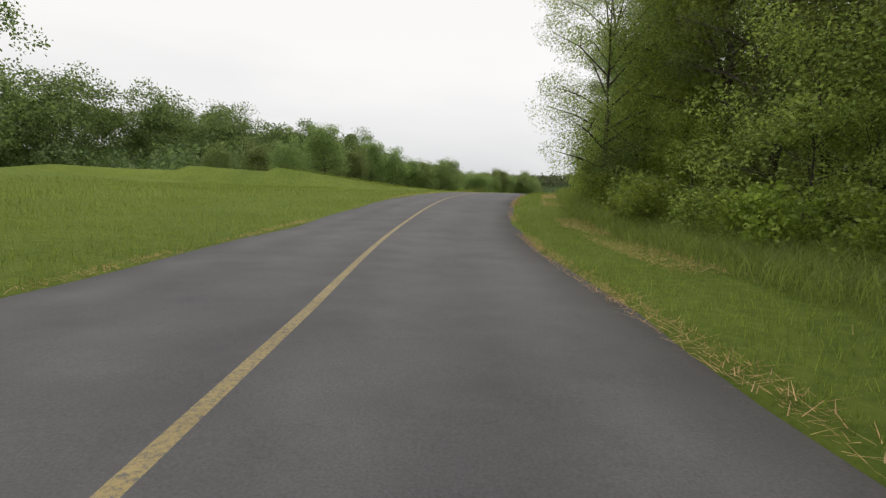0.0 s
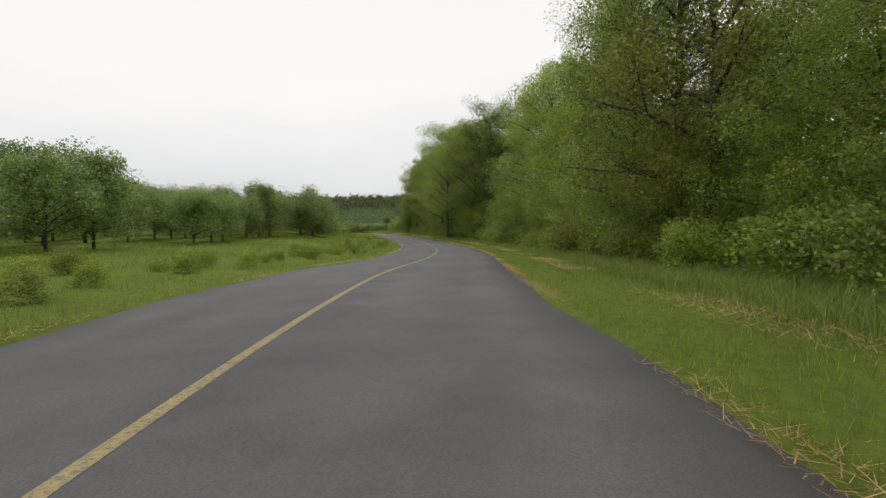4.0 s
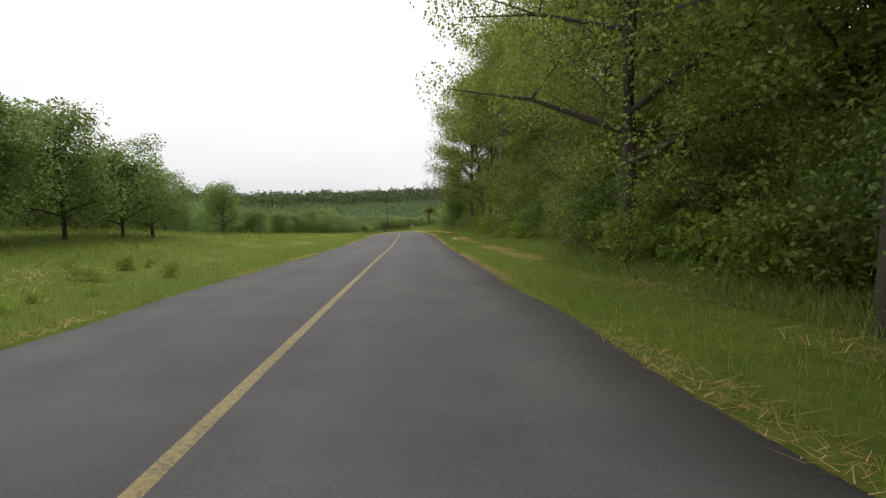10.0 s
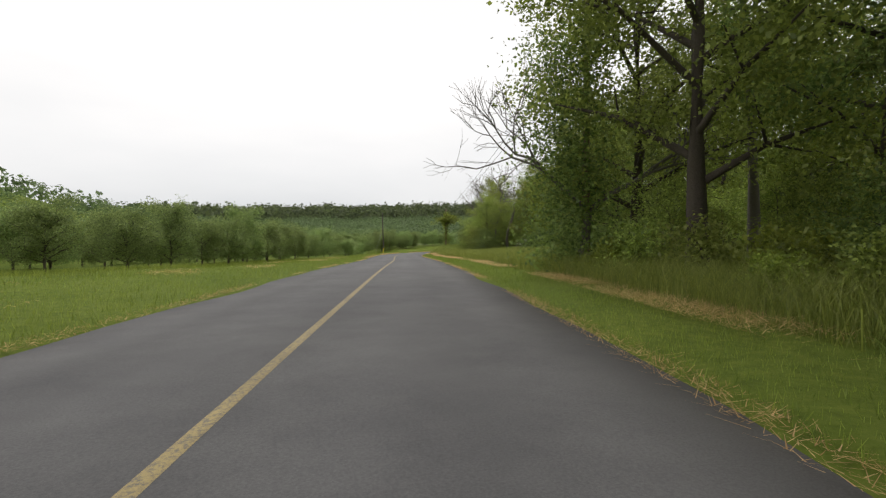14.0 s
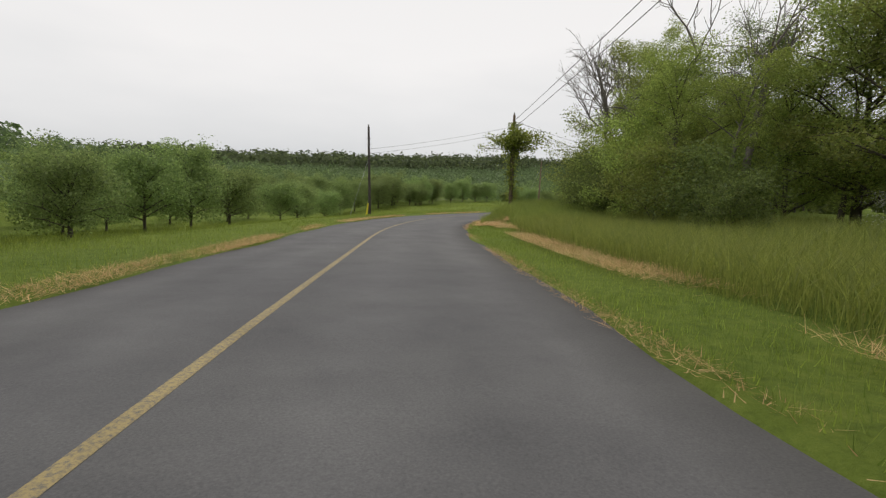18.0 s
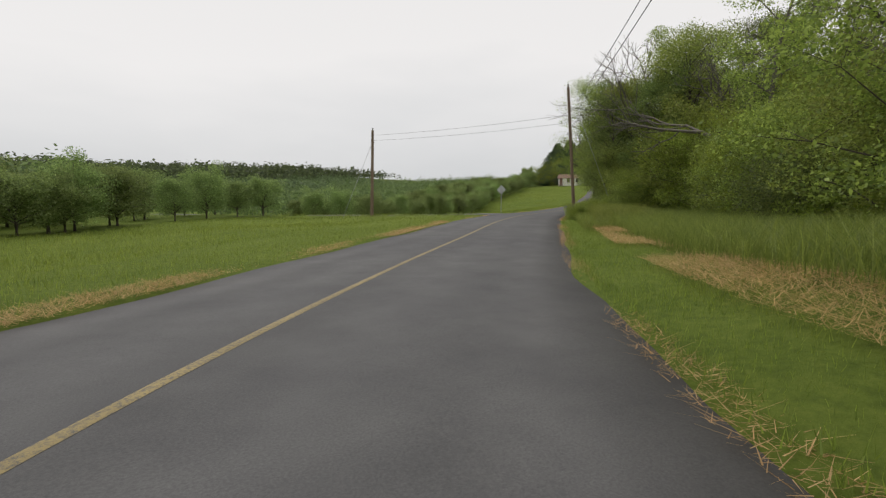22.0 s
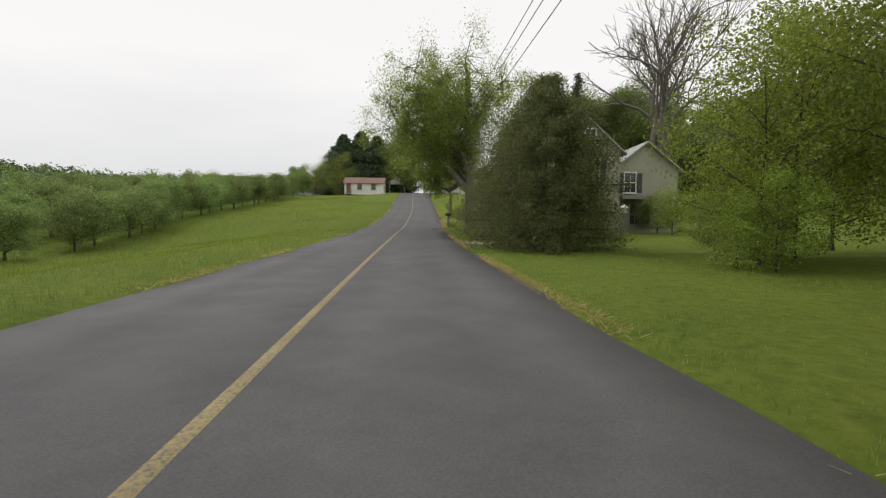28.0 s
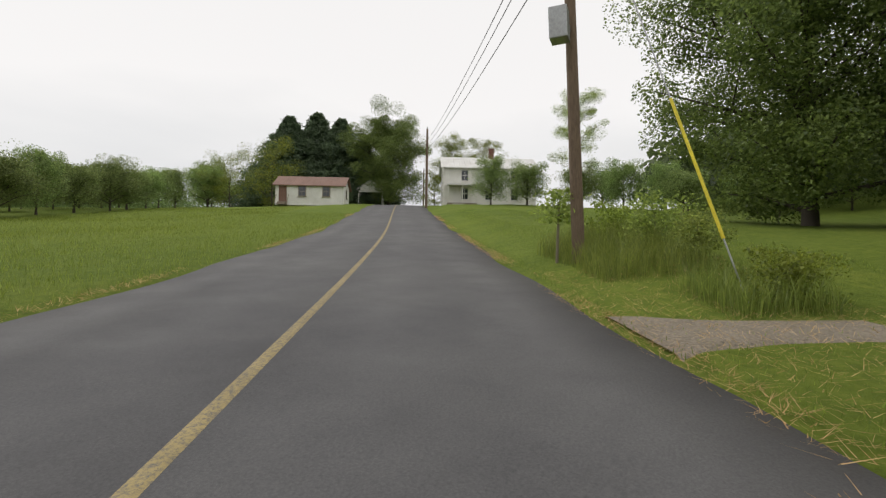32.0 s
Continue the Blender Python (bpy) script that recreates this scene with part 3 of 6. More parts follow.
LW = "leafy broadleaf tree of the roadside wood"
wood_strip(-30, 18, 4.6, 9.8, 2, 5.0, WOOD, LW, (0.6, 0.85))
wood_strip(17, 31, 4.4, 10.6, 2, 4.0, WOOD, LW, (0.7, 0.9))
wood_strip(45, 58, 4.0, 10.0, 1, 4.5, WOOD, LW, (0.42, 0.55))
wood_strip(58, 84, 4.2, 9.4, 2, 4.5, WOOD + THIN, LW, (0.72, 0.98))
wood_strip(84, 97, 4.4, 10.6, 2, 4.5, WOOD, LW, (0.95, 1.12))
wood_strip(97, 104, 4.0, 10.5, 1, 4.5, WOOD, LW, (0.42, 0.5))
wood_strip(104, 126, 4.2, 9.2, 2, 5.0, WOOD + THIN, LW, (0.92, 1.12))
wood_strip(126, 150, 4.4, 9.8, 2, 5.0, WOOD + THIN, LW, (0.85, 1.05))
wood_strip(150, 174, 4.0, 8.6, 2, 5.0, WOOD + THIN, LW, (0.95, 1.12))
wood_strip(172, 224, 4.6, 19.0, 2, 5.0, WOOD, LW, (0.68, 0.95))
wood_strip(218, 255, 4.4, 13.0, 2, 5.0, WOOD + THIN, LW, (0.42, 0.6))
wood_strip(255, 284, 4.4, 13.0, 1, 5.0, WOOD, LW, (0.36, 0.5))
wood_strip(255, 284, 4.6, 15.5, 1, 5.0, THIN, LW, (0.5, 0.66))
wood_strip(236, 282, 9.0, 12.5, 1, 5.0, THIN, LW, (0.62, 0.8))
for s, lat, sc, k in ((42.3, 8.6, 0.86, 1), (32.0, 10.6, 0.84, 1), (28.5, 10.2, 0.8, 1)):
    x, y = along(s, lat)
    plant("tree", parts_of(DENSE), x, y, "tall dark tree at the wood's edge", "tree", "roadside wood", sc, s * 31)
for s, lat, sc in ((109, 8.0, 0.95), (116, 5.7, 1.02), (123, 6.2, 0.95), (131, 8.8, 0.85), (22.5, 6.8, 0.62), (64, 8.2, 0.68), (296, 4.7, 0.76), (301.5, 5.6, 0.62)):
    x, y = along(s, lat)
    plant("tree", parts_of(OVER), x, y, "broad tree whose crown hangs over the road", "tree", "roadside wood", sc, s * 40)
for s0, s1, lat, gap in ((-30, 62, 8.0, 2.2), (62, 128, 7.6, 2.2), (128, 170, 8.4, 2.4), (172, 218, 16.0, 2.6), (218, 292, 11.0, 2.4)):
    s = s0
    while s < s1:
        x, y = along(s, lat + R.uniform(-0.6, 2.2))
        if s > 60 and R.random() < 0.06:
            plant("shrub", parts_of(BLOOM[0]), x, y, "rambling shrub covered in white blossom", "shrub", "undergrowth", R.uniform(0.5, 0.8), R.uniform(0, 360))
        else:
            plant("shrub", parts_of(R.choice(SHRUB)), x, y, "tangled green shrub at the foot of the wood", "shrub", "undergrowth", R.uniform(0.6, 1.1) * (0.85 if s < 25 else 1.0), R.uniform(0, 360))
        s += gap * R.uniform(0.7, 1.3)
for s0, s1, lat, gap in ((-30, 62, 6.6, 1.7), (62, 130, 6.4, 1.5), (130, 170, 7.0, 1.7), (228, 290, 9.6, 1.9)):
    s = s0
    while s < s1:
        x, y = along(s, lat + R.uniform(-0.3, 1.2))
        plant("herb_clump", parts_of(R.choice(HERB)), x, y, "low clump of leafy weeds and brambles", "weeds", "verge weeds", R.uniform(0.7, 1.2), R.uniform(0, 360))
        s += gap * R.uniform(0.6, 1.4)
for i in range(46):
    x, y = along(275 + i * 0.4, 3.85 + (i % 4) * 0.45)
    plant("herb_clump", parts_of(HERB[i % 3]), x, y, "leafy weeds crowding the road's edge", "weeds", "verge weeds", 0.58 + 0.08 * (i % 4), i * 51)
for x, y, sc in ((51.4, 116.2, 0.5),):
    plant("shrub", parts_of(BLOOM[0]), x, y, "rambling shrub covered in white blossom", "shrub", "undergrowth", sc, x * 40)
    plant("shrub", parts_of(SHRUB[1]), x + 0.5, y - 0.2, "tangled green shrub at the foot of the wood", "shrub", "undergrowth", sc * 0.85, x * 20)
s = 50.0
while s < 128:
    x, y = along(s, -R.uniform(4.4, 8.0))
    plant("herb_clump", parts_of(R.choice(HERB)), x, y, "low clump of leafy weeds on the bank", "weeds", "verge weeds", R.uniform(0.2, 0.45) * (1.0 if s < 95 else 0.6), R.uniform(0, 360))
    s += 0.6 * R.uniform(0.6, 1.4)
for s0, s1, lat, gap, sc in ((226, 292, 9.8, 2.1, (0.8, 1.35)), (62, 130, 8.6, 2.6, (0.8, 1.3)), (103, 128, 6.8, 1.9, (0.55, 0.95))):
    s = s0
    while s < s1:
        x, y = along(s, lat + R.uniform(-0.4, 1.0))
        plant("shrub", parts_of(R.choice(SHRUB)), x, y, "tall tangled shrub at the wood's edge", "shrub", "undergrowth", R.uniform(*sc), R.uniform(0, 360))
        s += gap * R.uniform(0.7, 1.3)
# woodland on the rise across the field
def lobed_stand(name, x, y, h, lobes, per, leaf, material, label, seed):
    """A stand of trees in one mesh: each crown is a heap of leafy lobes on a bare stem's height."""
    rng = np.random.RandomState(seed)
    z = ground_z(x, y)
    k = np.repeat(np.arange(len(x)), lobes)
    a, f = rng.uniform(0, 2 * np.pi, len(k)), rng.uniform(0.12, 0.95, len(k))
    wide = h[k] * 0.30 * np.sin(np.pi * (0.12 + 0.82 * f)) * rng.uniform(0.35, 1.1, len(k))
    mid = np.stack([x[k] + np.cos(a) * wide, y[k] + np.sin(a) * wide, z[k] + h[k] * f], 1)
    rad = h[k] * rng.uniform(0.07, 0.14, len(k))
    j = np.repeat(np.arange(len(k)), per)
    off = rng.normal(size=(len(j), 3))
    off /= np.linalg.norm(off, axis=1)[:, None]
    c = mid[j] + off * (rad[j] * rng.uniform(0.45, 1.1, len(j)))[:, None] * np.array([1, 1, 0.8])
    return tagged(new(name, quads(name, leaf_quads(c, leaf, rng, up=0.8), material)), label, "trees", kind="stuff")


def field_edge_wood():
    rng = np.random.RandomState(12)
    x, y = [], []
    for _ in range(230):
        s = rng.uniform(-40, 92)
        p = along(s, -rng.uniform(58, 80) - max(0, s - 60) * 0.5)
        x.append(p[0]), y.append(p[1])
    for _ in range(26):
        p = along(rng.uniform(64, 97), -rng.uniform(43, 53))
        x.append(p[0]), y.append(p[1])
    x, y = np.array(x + [-37.0]), np.array(y + [49.0])
    h = rng.uniform(10.5, 16.5, len(x))
    h[-1] = 16.0
    h[-27:-1] *= 0.82
    lobed_stand("field_edge_wood", x, y, h, 22, 120, 0.34, M_LEAF_FIELD, "leafy wood along the top of the field", 13)


field_edge_wood()


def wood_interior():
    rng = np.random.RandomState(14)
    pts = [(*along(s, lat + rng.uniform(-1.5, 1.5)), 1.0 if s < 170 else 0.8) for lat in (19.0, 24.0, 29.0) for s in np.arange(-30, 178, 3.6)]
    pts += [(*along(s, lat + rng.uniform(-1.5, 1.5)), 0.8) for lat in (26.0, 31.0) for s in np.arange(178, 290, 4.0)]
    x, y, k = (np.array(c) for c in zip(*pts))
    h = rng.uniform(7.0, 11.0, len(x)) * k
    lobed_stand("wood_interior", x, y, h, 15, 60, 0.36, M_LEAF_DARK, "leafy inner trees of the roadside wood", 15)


wood_interior()

# orchard
def orchard_rows():
    """Near rows as trees of their own; returns the places of the rows behind."""
    rest = []
    for r in range(12):
        s = 42 + (r % 2) * 2.5
        while s < 273:
            lat = r * 6.2 + float(np.interp(s, (42, 95, 105, 142, 147, 168, 182, 195, 215, 238, 250, 275), (17.5, 17, 13, 13.5, 26, 26, 15, 13.5, 12.5, 12.5, 20, 25)))
            x, y = along(s, -lat + R.uniform(-0.7, 0.7))
            if R.random() < 0.94:
                if r < 3:
                    plant("orchard_tree", parts_of(R.choice(ORCH)), x, y, "low spreading fruit tree in an orchard row", "fruit tree", "orchard", R.uniform(0.85, 1.15) * (0.98 if 100 < s < 143 else 0.8 if s > 150 else 0.86), R.uniform(0, 360))
                else:
                    rest.append((x, y))
            s += (3.5 if s > 180 else 4.0) * R.uniform(0.85, 1.15)
    for r in range(8):
        s = 297.0 + r * 1.5
        while s < (404 if r < 3 else 520):
            x, y = along(s, -(20.0 if s < 335 else min(24.0, 20.0 + (s - 335) * 0.2)) - r * 6.0 + R.uniform(-0.6, 0.6))
            if 406 < s < 445 and r < 2:
                pass
            elif r < 3:
                plant("orchard_tree", parts_of(R.choice(ORCH)), x, y, "low spreading fruit tree in an orchard row", "fruit tree", "orchard", R.uniform(0.72, 0.98) if s > 335 else R.uniform(0.55, 0.75), R.uniform(0, 360))
            else:
                rest.append((x, y))
            s += (3.6 if r < 3 and s > 335 else 4.4) * R.uniform(0.9, 1.1)
    # the outside of the bend, both sides of the side road
    for r in range(9):
        for k in range(12):
            s = 263 + k * 3.0 + R.uniform(-0.8, 0.8)
            if abs(s - 289) > 5.5:
                x, y = along(s, -24 - r * 5 + R.uniform(-1, 1))
                if r < 2:
                    plant("orchard_tree", parts_of(R.choice(ORCH)), x, y, "low spreading fruit tree at the orchard's corner", "fruit tree", "orchard", R.uniform(0.62, 0.85), R.uniform(0, 360))
                else:
                    rest.append((x, y))
    return rest


ORCHARD_BACK = orchard_rows()
plant("orchard_tree", parts_of(ORCH[3]), 38.8, 149.7, "lone fruit tree standing out in the grass", "fruit tree", "orchard", 0.85, 30)


def domes(name, x, y, h, wide, per, leaf, material, label, seed):
    """Many rounded tree crowns in one mesh: leaf patches that face outwards."""
    rng = np.random.RandomState(seed)
    z = ground_z(x, y)
    k = np.repeat(np.arange(len(x)), per)
    off = rng.normal(size=(len(k), 3))
    off[:, 2] = np.abs(off[:, 2]) + 0.05
    off /= np.linalg.norm(off, axis=1)[:, None]
    lump = 1 + 0.22 * np.sin(off[:, 0] * 5 + k) * np.cos(off[:, 1] * 4 + k * 2)
    c = np.stack([x[k], y[k], z[k] + h[k] * 0.18], 1) + off * np.stack([h * wide, h * wide, h * 0.85], 1)[k] * (lump * rng.uniform(0.8, 1.05, len(k)))[:, None]
    nn = off + rng.normal(0, 0.35, off.shape)
    a = np.cross(nn, rng.normal(size=off.shape))
    a /= np.linalg.norm(a, axis=1)[:, None] + 1e-6
    b = np.cross(nn, a)
    b /= np.linalg.norm(b, axis=1)[:, None] + 1e-6
    sz = (leaf * h[k] * rng.uniform(0.6, 1.3, len(k)))[:, None] * 0.5
    v = np.stack([c - a * sz, c + b * sz * 0.7, c + a * sz, c - b * sz * 0.7], 1)
    tagged(new(name, quads(name, v, material)), label, "trees", kind="stuff")


def far_wood():
    rng = np.random.RandomState(3)
    # orchard rows climbing the hillside
    sx, sl = np.meshgrid(np.arange(-40, 700, 5.4), np.arange(80, 300, 6.6))
    s, lat = sx.ravel() + rng.uniform(-0.8, 0.8, sx.size), sl.ravel() + rng.uniform(-0.8, 0.8, sx.size)
    i = np.clip((s + S0).round().astype(int), 0, len(WAY) - 1)
    over = (s + S0) - i
    x = WAY[i, 0] - NRM[i, 0] * lat + TAN[i, 0] * over
    y = WAY[i, 1] - NRM[i, 1] * lat + TAN[i, 1] * over
    ok = (np.abs(station(x, y)[1]) > 66) & (rng.uniform(0, 1, len(x)) < 0.9)
    x, y = x[ok], y[ok]
    bx, by = np.array([p[0] for p in ORCHARD_BACK]), np.array([p[1] for p in ORCHARD_BACK])
    domes("orchard_back_rows", bx, by, rng.uniform(3.6, 4.9, len(bx)), 0.78, 420, 0.085, M_ORCH_FAR, "farther rows of low fruit trees", 5)
    domes("hillside_orchard", x, y, rng.uniform(3.8, 5.4, len(x)), 0.74, 64, 0.24, M_FAR, "rows of fruit trees on the far hillside", 6)
    n = 5200
    s = rng.uniform(-300, 800, n)
    lat = 270 + 330 * rng.uniform(0, 1, n)
    i = np.clip((s + S0).round().astype(int), 0, len(WAY) - 1)
    over = (s + S0) - i
    x = WAY[i, 0] - NRM[i, 0] * lat + TAN[i, 0] * over
    y = WAY[i, 1] - NRM[i, 1] * lat + TAN[i, 1] * over
    ok = np.abs(station(x, y)[1]) > 230
    x, y = x[ok], y[ok]
    domes("far_wood", x, y, 9.0 * rng.uniform(0.55, 1.35, len(x)) ** 1.2, 0.5, 26, 0.26, M_FAR, "distant wooded ridge in soft green", 7)


far_wood()


def blades(name, s0, s1, lat0, lat1, per_m2, height, width, material, label, seed, lean=0.35, patch=0.0, lift=0.03):
    """Grass as single bent blades, two quads each."""
    rng = np.random.RandomState(seed)
    n = int((s1 - s0) * abs(lat1 - lat0) * per_m2)
    s, lat = rng.uniform(s0, s1, n), rng.uniform(lat0, lat1, n)
    if patch:
        keep = np.sin(s * 0.9 + lat * 1.3) + np.sin(s * 0.37 - lat * 0.8 + 1) + rng.normal(0, 0.5, n) > patch
        s, lat = s[keep], lat[keep]
        n = len(s)
    open_way = (s > 285.3) & (s < 292.7) & (lat < 0)  # the side road's mouth
    s, lat = s[~open_way], lat[~open_way]
    n = len(s)
    f = s + S0
    i = np.clip(f.astype(int), 0, len(WAY) - 2)
    fr = (f - i)[:, None]
    p = WAY[i, :2] * (1 - fr) + WAY[i + 1, :2] * fr + NRM[i] * lat[:, None]
    z = ground_z(p[:, 0], p[:, 1]) + lift
    h = height * rng.uniform(0.5, 1.15, n)
    a = rng.uniform(0, 2 * np.pi, n)
    side = np.stack([np.cos(a), np.sin(a), 0 * a], 1) * (width * rng.uniform(0.7, 1.3, n))[:, None]
    b = rng.uniform(0, 2 * np.pi, n)
    bend = np.stack([np.cos(b), np.sin(b), 0 * b], 1) * (h * lean * rng.uniform(0.3, 1.6, n))[:, None]
    root = np.column_stack([p, z])
    up = np.zeros((n, 3))
    up[:, 2] = h
    tip = root + up + bend
    mid = root + up * 0.6 + bend * 0.3
    if height > 0.2:
        v = np.concatenate([np.stack([root - side, root + side, mid + side * 0.8, mid - side * 0.8], 1),
                            np.stack([mid - side * 0.8, mid + side * 0.8, tip + side * 0.15, tip - side * 0.15], 1)])
    else:
        v = np.stack([root - side, root + side, tip + side * 0.2, tip - side * 0.2], 1)
    me = quads(name, v, material)
    return tagged(new(name, me), label, "grass", kind="stuff")


blades("verge_grass", -8, 290, 3.2, 5.4, 220, 0.11, 0.005, M_BLADE, "short mown grass along the verge", 1)
blades("verge_grass", 290, 385, 3.2, 9.0, 120, 0.07, 0.005, M_BLADE, "short mown lawn grass beside the road", 9)
blades("verge_grass", -8, 385, -9.0, -3.2, 90, 0.13, 0.006, M_BLADE, "short grass along the verge", 2)
blades("tall_grass", -8, 50, 5.2, 9.0, 190, 0.5, 0.006, M_BLADE_TALL, "rank uncut grass and weeds", 3, 0.6)
blades("tall_grass", 50, 160, 5.2, 9.0, 190, 0.42, 0.006, M_BLADE_TALL, "rank uncut grass and weeds", 4, 0.6)
blades("tall_grass", 160, 225, 5.2, 9.0, 260, 0.72, 0.006, M_BLADE_TALL, "tall uncut meadow grass", 5, 0.5)
blades("tall_grass", 160, 225, 9.0, 17.0, 110, 0.8, 0.008, M_BLADE_TALL, "tall uncut meadow grass", 15, 0.5)
blades("tall_grass", 225, 290, 5.3, 8.5, 260, 0.72, 0.006, M_BLADE_TALL, "tall uncut meadow grass", 6, 0.5)
blades("tall_grass", 225, 290, 8.5, 13.0, 120, 0.8, 0.008, M_BLADE_TALL, "tall uncut meadow grass", 16, 0.5)
blades("cut_straw", -8, 160, 4.4, 5.4, 220, 0.07, 0.004, M_STRAW, "dry cut hay lying along the verge", 7, 3.2, 0.2, 0.13)
blades("cut_straw", 160, 196, 4.5, 5.5, 520, 0.08, 0.004, M_STRAW, "dry cut hay lying along the verge", 27, 3.6, 0.2, 0.17)
blades("cut_straw", 196, 274, 4.4, 5.6, 620, 0.08, 0.004, M_STRAW, "dry cut hay lying along the verge", 17, 3.6, -0.5, 0.17)
blades("tall_grass", 266, 296, 4.0, 5.5, 260, 0.55, 0.006, M_BLADE_TALL, "rank grass close to the road", 28, 0.6)
blades("tall_grass", 268, 292, 4.7, 7.0, 330, 0.95, 0.008, M_BLADE_TALL, "tall rank weeds round the pole", 31, 0.45)
blades("tall_grass", 275, 293, 3.7, 5.2, 420, 0.9, 0.009, M_BLADE_TALL, "tall rank weeds close to the road", 33, 0.5)
blades("cut_straw", 226, 246, 4.2, 5.8, 800, 0.12, 0.004, M_STRAW, "heaped dry hay on the verge", 18, 2.6, 0.2, 0.17)
blades("cut_straw", -8, 385, 3.0, 3.4, 420, 0.05, 0.004, M_STRAW, "dry cut hay lying on the road's edge", 8, 3.2, -0.3)
blades("cut_straw", -8, 385, -3.4, -3.05, 300, 0.05, 0.004, M_STRAW, "dry cut hay lying on the road's edge", 19, 3.2, 0.1)
blades("cut_straw", 205, 276, -3.75, -3.05, 620, 0.07, 0.004, M_STRAW, "dry cut hay lying on the road's edge", 36, 3.0, -0.2, 0.06)
blades("cut_straw", 100, 210, -8.0, -5.0, 70, 0.08, 0.005, M_STRAW, "dry cut hay lying in the grass", 10, 3.0, 1.2, 0.16)
blades("cut_straw", 227, 241, 3.5, 4.7, 700, 0.1, 0.004, M_STRAW, "heaped dry hay on the verge", 35, 2.8, 0.0, 0.13)
blades("tall_grass", 231, 247, 4.3, 6.2, 420, 0.85, 0.007, M_BLADE_TALL, "tall grass crowding the vine-clad pole", 34, 0.5)
blades("tall_grass", 229, 246, 3.8, 5.0, 320, 0.5, 0.006, M_BLADE_TALL, "tall grass round the vine-clad pole", 20, 0.5)

# ---- the farm at the end: places as (u along the road, n to its right) from one corner ----
EX, EY = 174.05, 275.70


def farm(u, n):
    return EX + 0.916 * u + 0.400 * n, EY + 0.400 * u - 0.916 * n


def farm_pose(u, n, z=None, turn=0.0):
    """Pose whose x axis runs along the road and whose y axis points to its left."""
    x, y = farm(u, n)
    return pose(x, y, gz(x, y) if z is None else z, 0, 0, 23.6 + turn)


# cream siding, darkened and greened to hold the tree's shade and windscreen tint
M_CLAP = plain("shaded_cream_clapboard", (0.33, 0.335, 0.245), 0.7, grain=9, vary=0.12, relief=0.12, streak=(1.5, 1.5, 20))
M_TRIM = plain("grey_trim_paint", (0.24, 0.24, 0.22), 0.7, grain=12, vary=0.2)
M_SHUTTER = plain("dark_shutter_paint", (0.05, 0.055, 0.06), 0.65, grain=12, vary=0.2)
M_WHITE = plain("white_paint", (0.74, 0.73, 0.69), 0.6, grain=8, vary=0.08, relief=0.08)
M_ROOF_TIN = plain("tin_roofing", (0.40, 0.41, 0.41), 0.5, 0.2, grain=10, vary=0.15, relief=0.1)
M_ROOF_RUST = plain("rust_red_roofing", (0.19, 0.105, 0.078), 0.75, grain=10, vary=0.3, relief=0.2)
M_ROOF_WHITE = plain("pale_metal_roofing", (0.62, 0.62, 0.60), 0.5, 0.1, grain=8, vary=0.1, relief=0.05)
M_BRICK = plain("old_brick", (0.22, 0.11, 0.08), 0.9, grain=20, vary=0.35, relief=0.4)
M_WOOD_OLD = plain("old_board", (0.26, 0.22, 0.17), 0.85, grain=15, vary=0.3, relief=0.3, streak=(1, 8, 8))
M_DARK = plain("painted_interior_shade", (0.018, 0.017, 0.016), 0.9, relief=0)
M_BLACK = plain("black_plastic", (0.018, 0.018, 0.019), 0.5, relief=0.05)
M_GREEN = plain("green_enamel", (0.02, 0.10, 0.06), 0.45, relief=0.03)
M_REFLECT = plain("white_reflective_film", (0.75, 0.76, 0.74), 0.4, relief=0)
M_STAR = plain("rusty_iron", (0.10, 0.055, 0.04), 0.8, 0.3, grain=18, vary=0.4, relief=0.3)
M_STONE = plain("pale_limestone", (0.52, 0.50, 0.46), 0.9, grain=6, vary=0.2, relief=0.8)


def glass_mat():
    m, n, l, p = mat("window_glass")
    p.inputs["Base Color"].default_value = (0.03, 0.035, 0.04, 1)
    p.inputs["Roughness"].default_value = 0.04
    p.inputs["Specular IOR Level"].default_value = 0.8
    return m


M_GLASS = glass_mat()


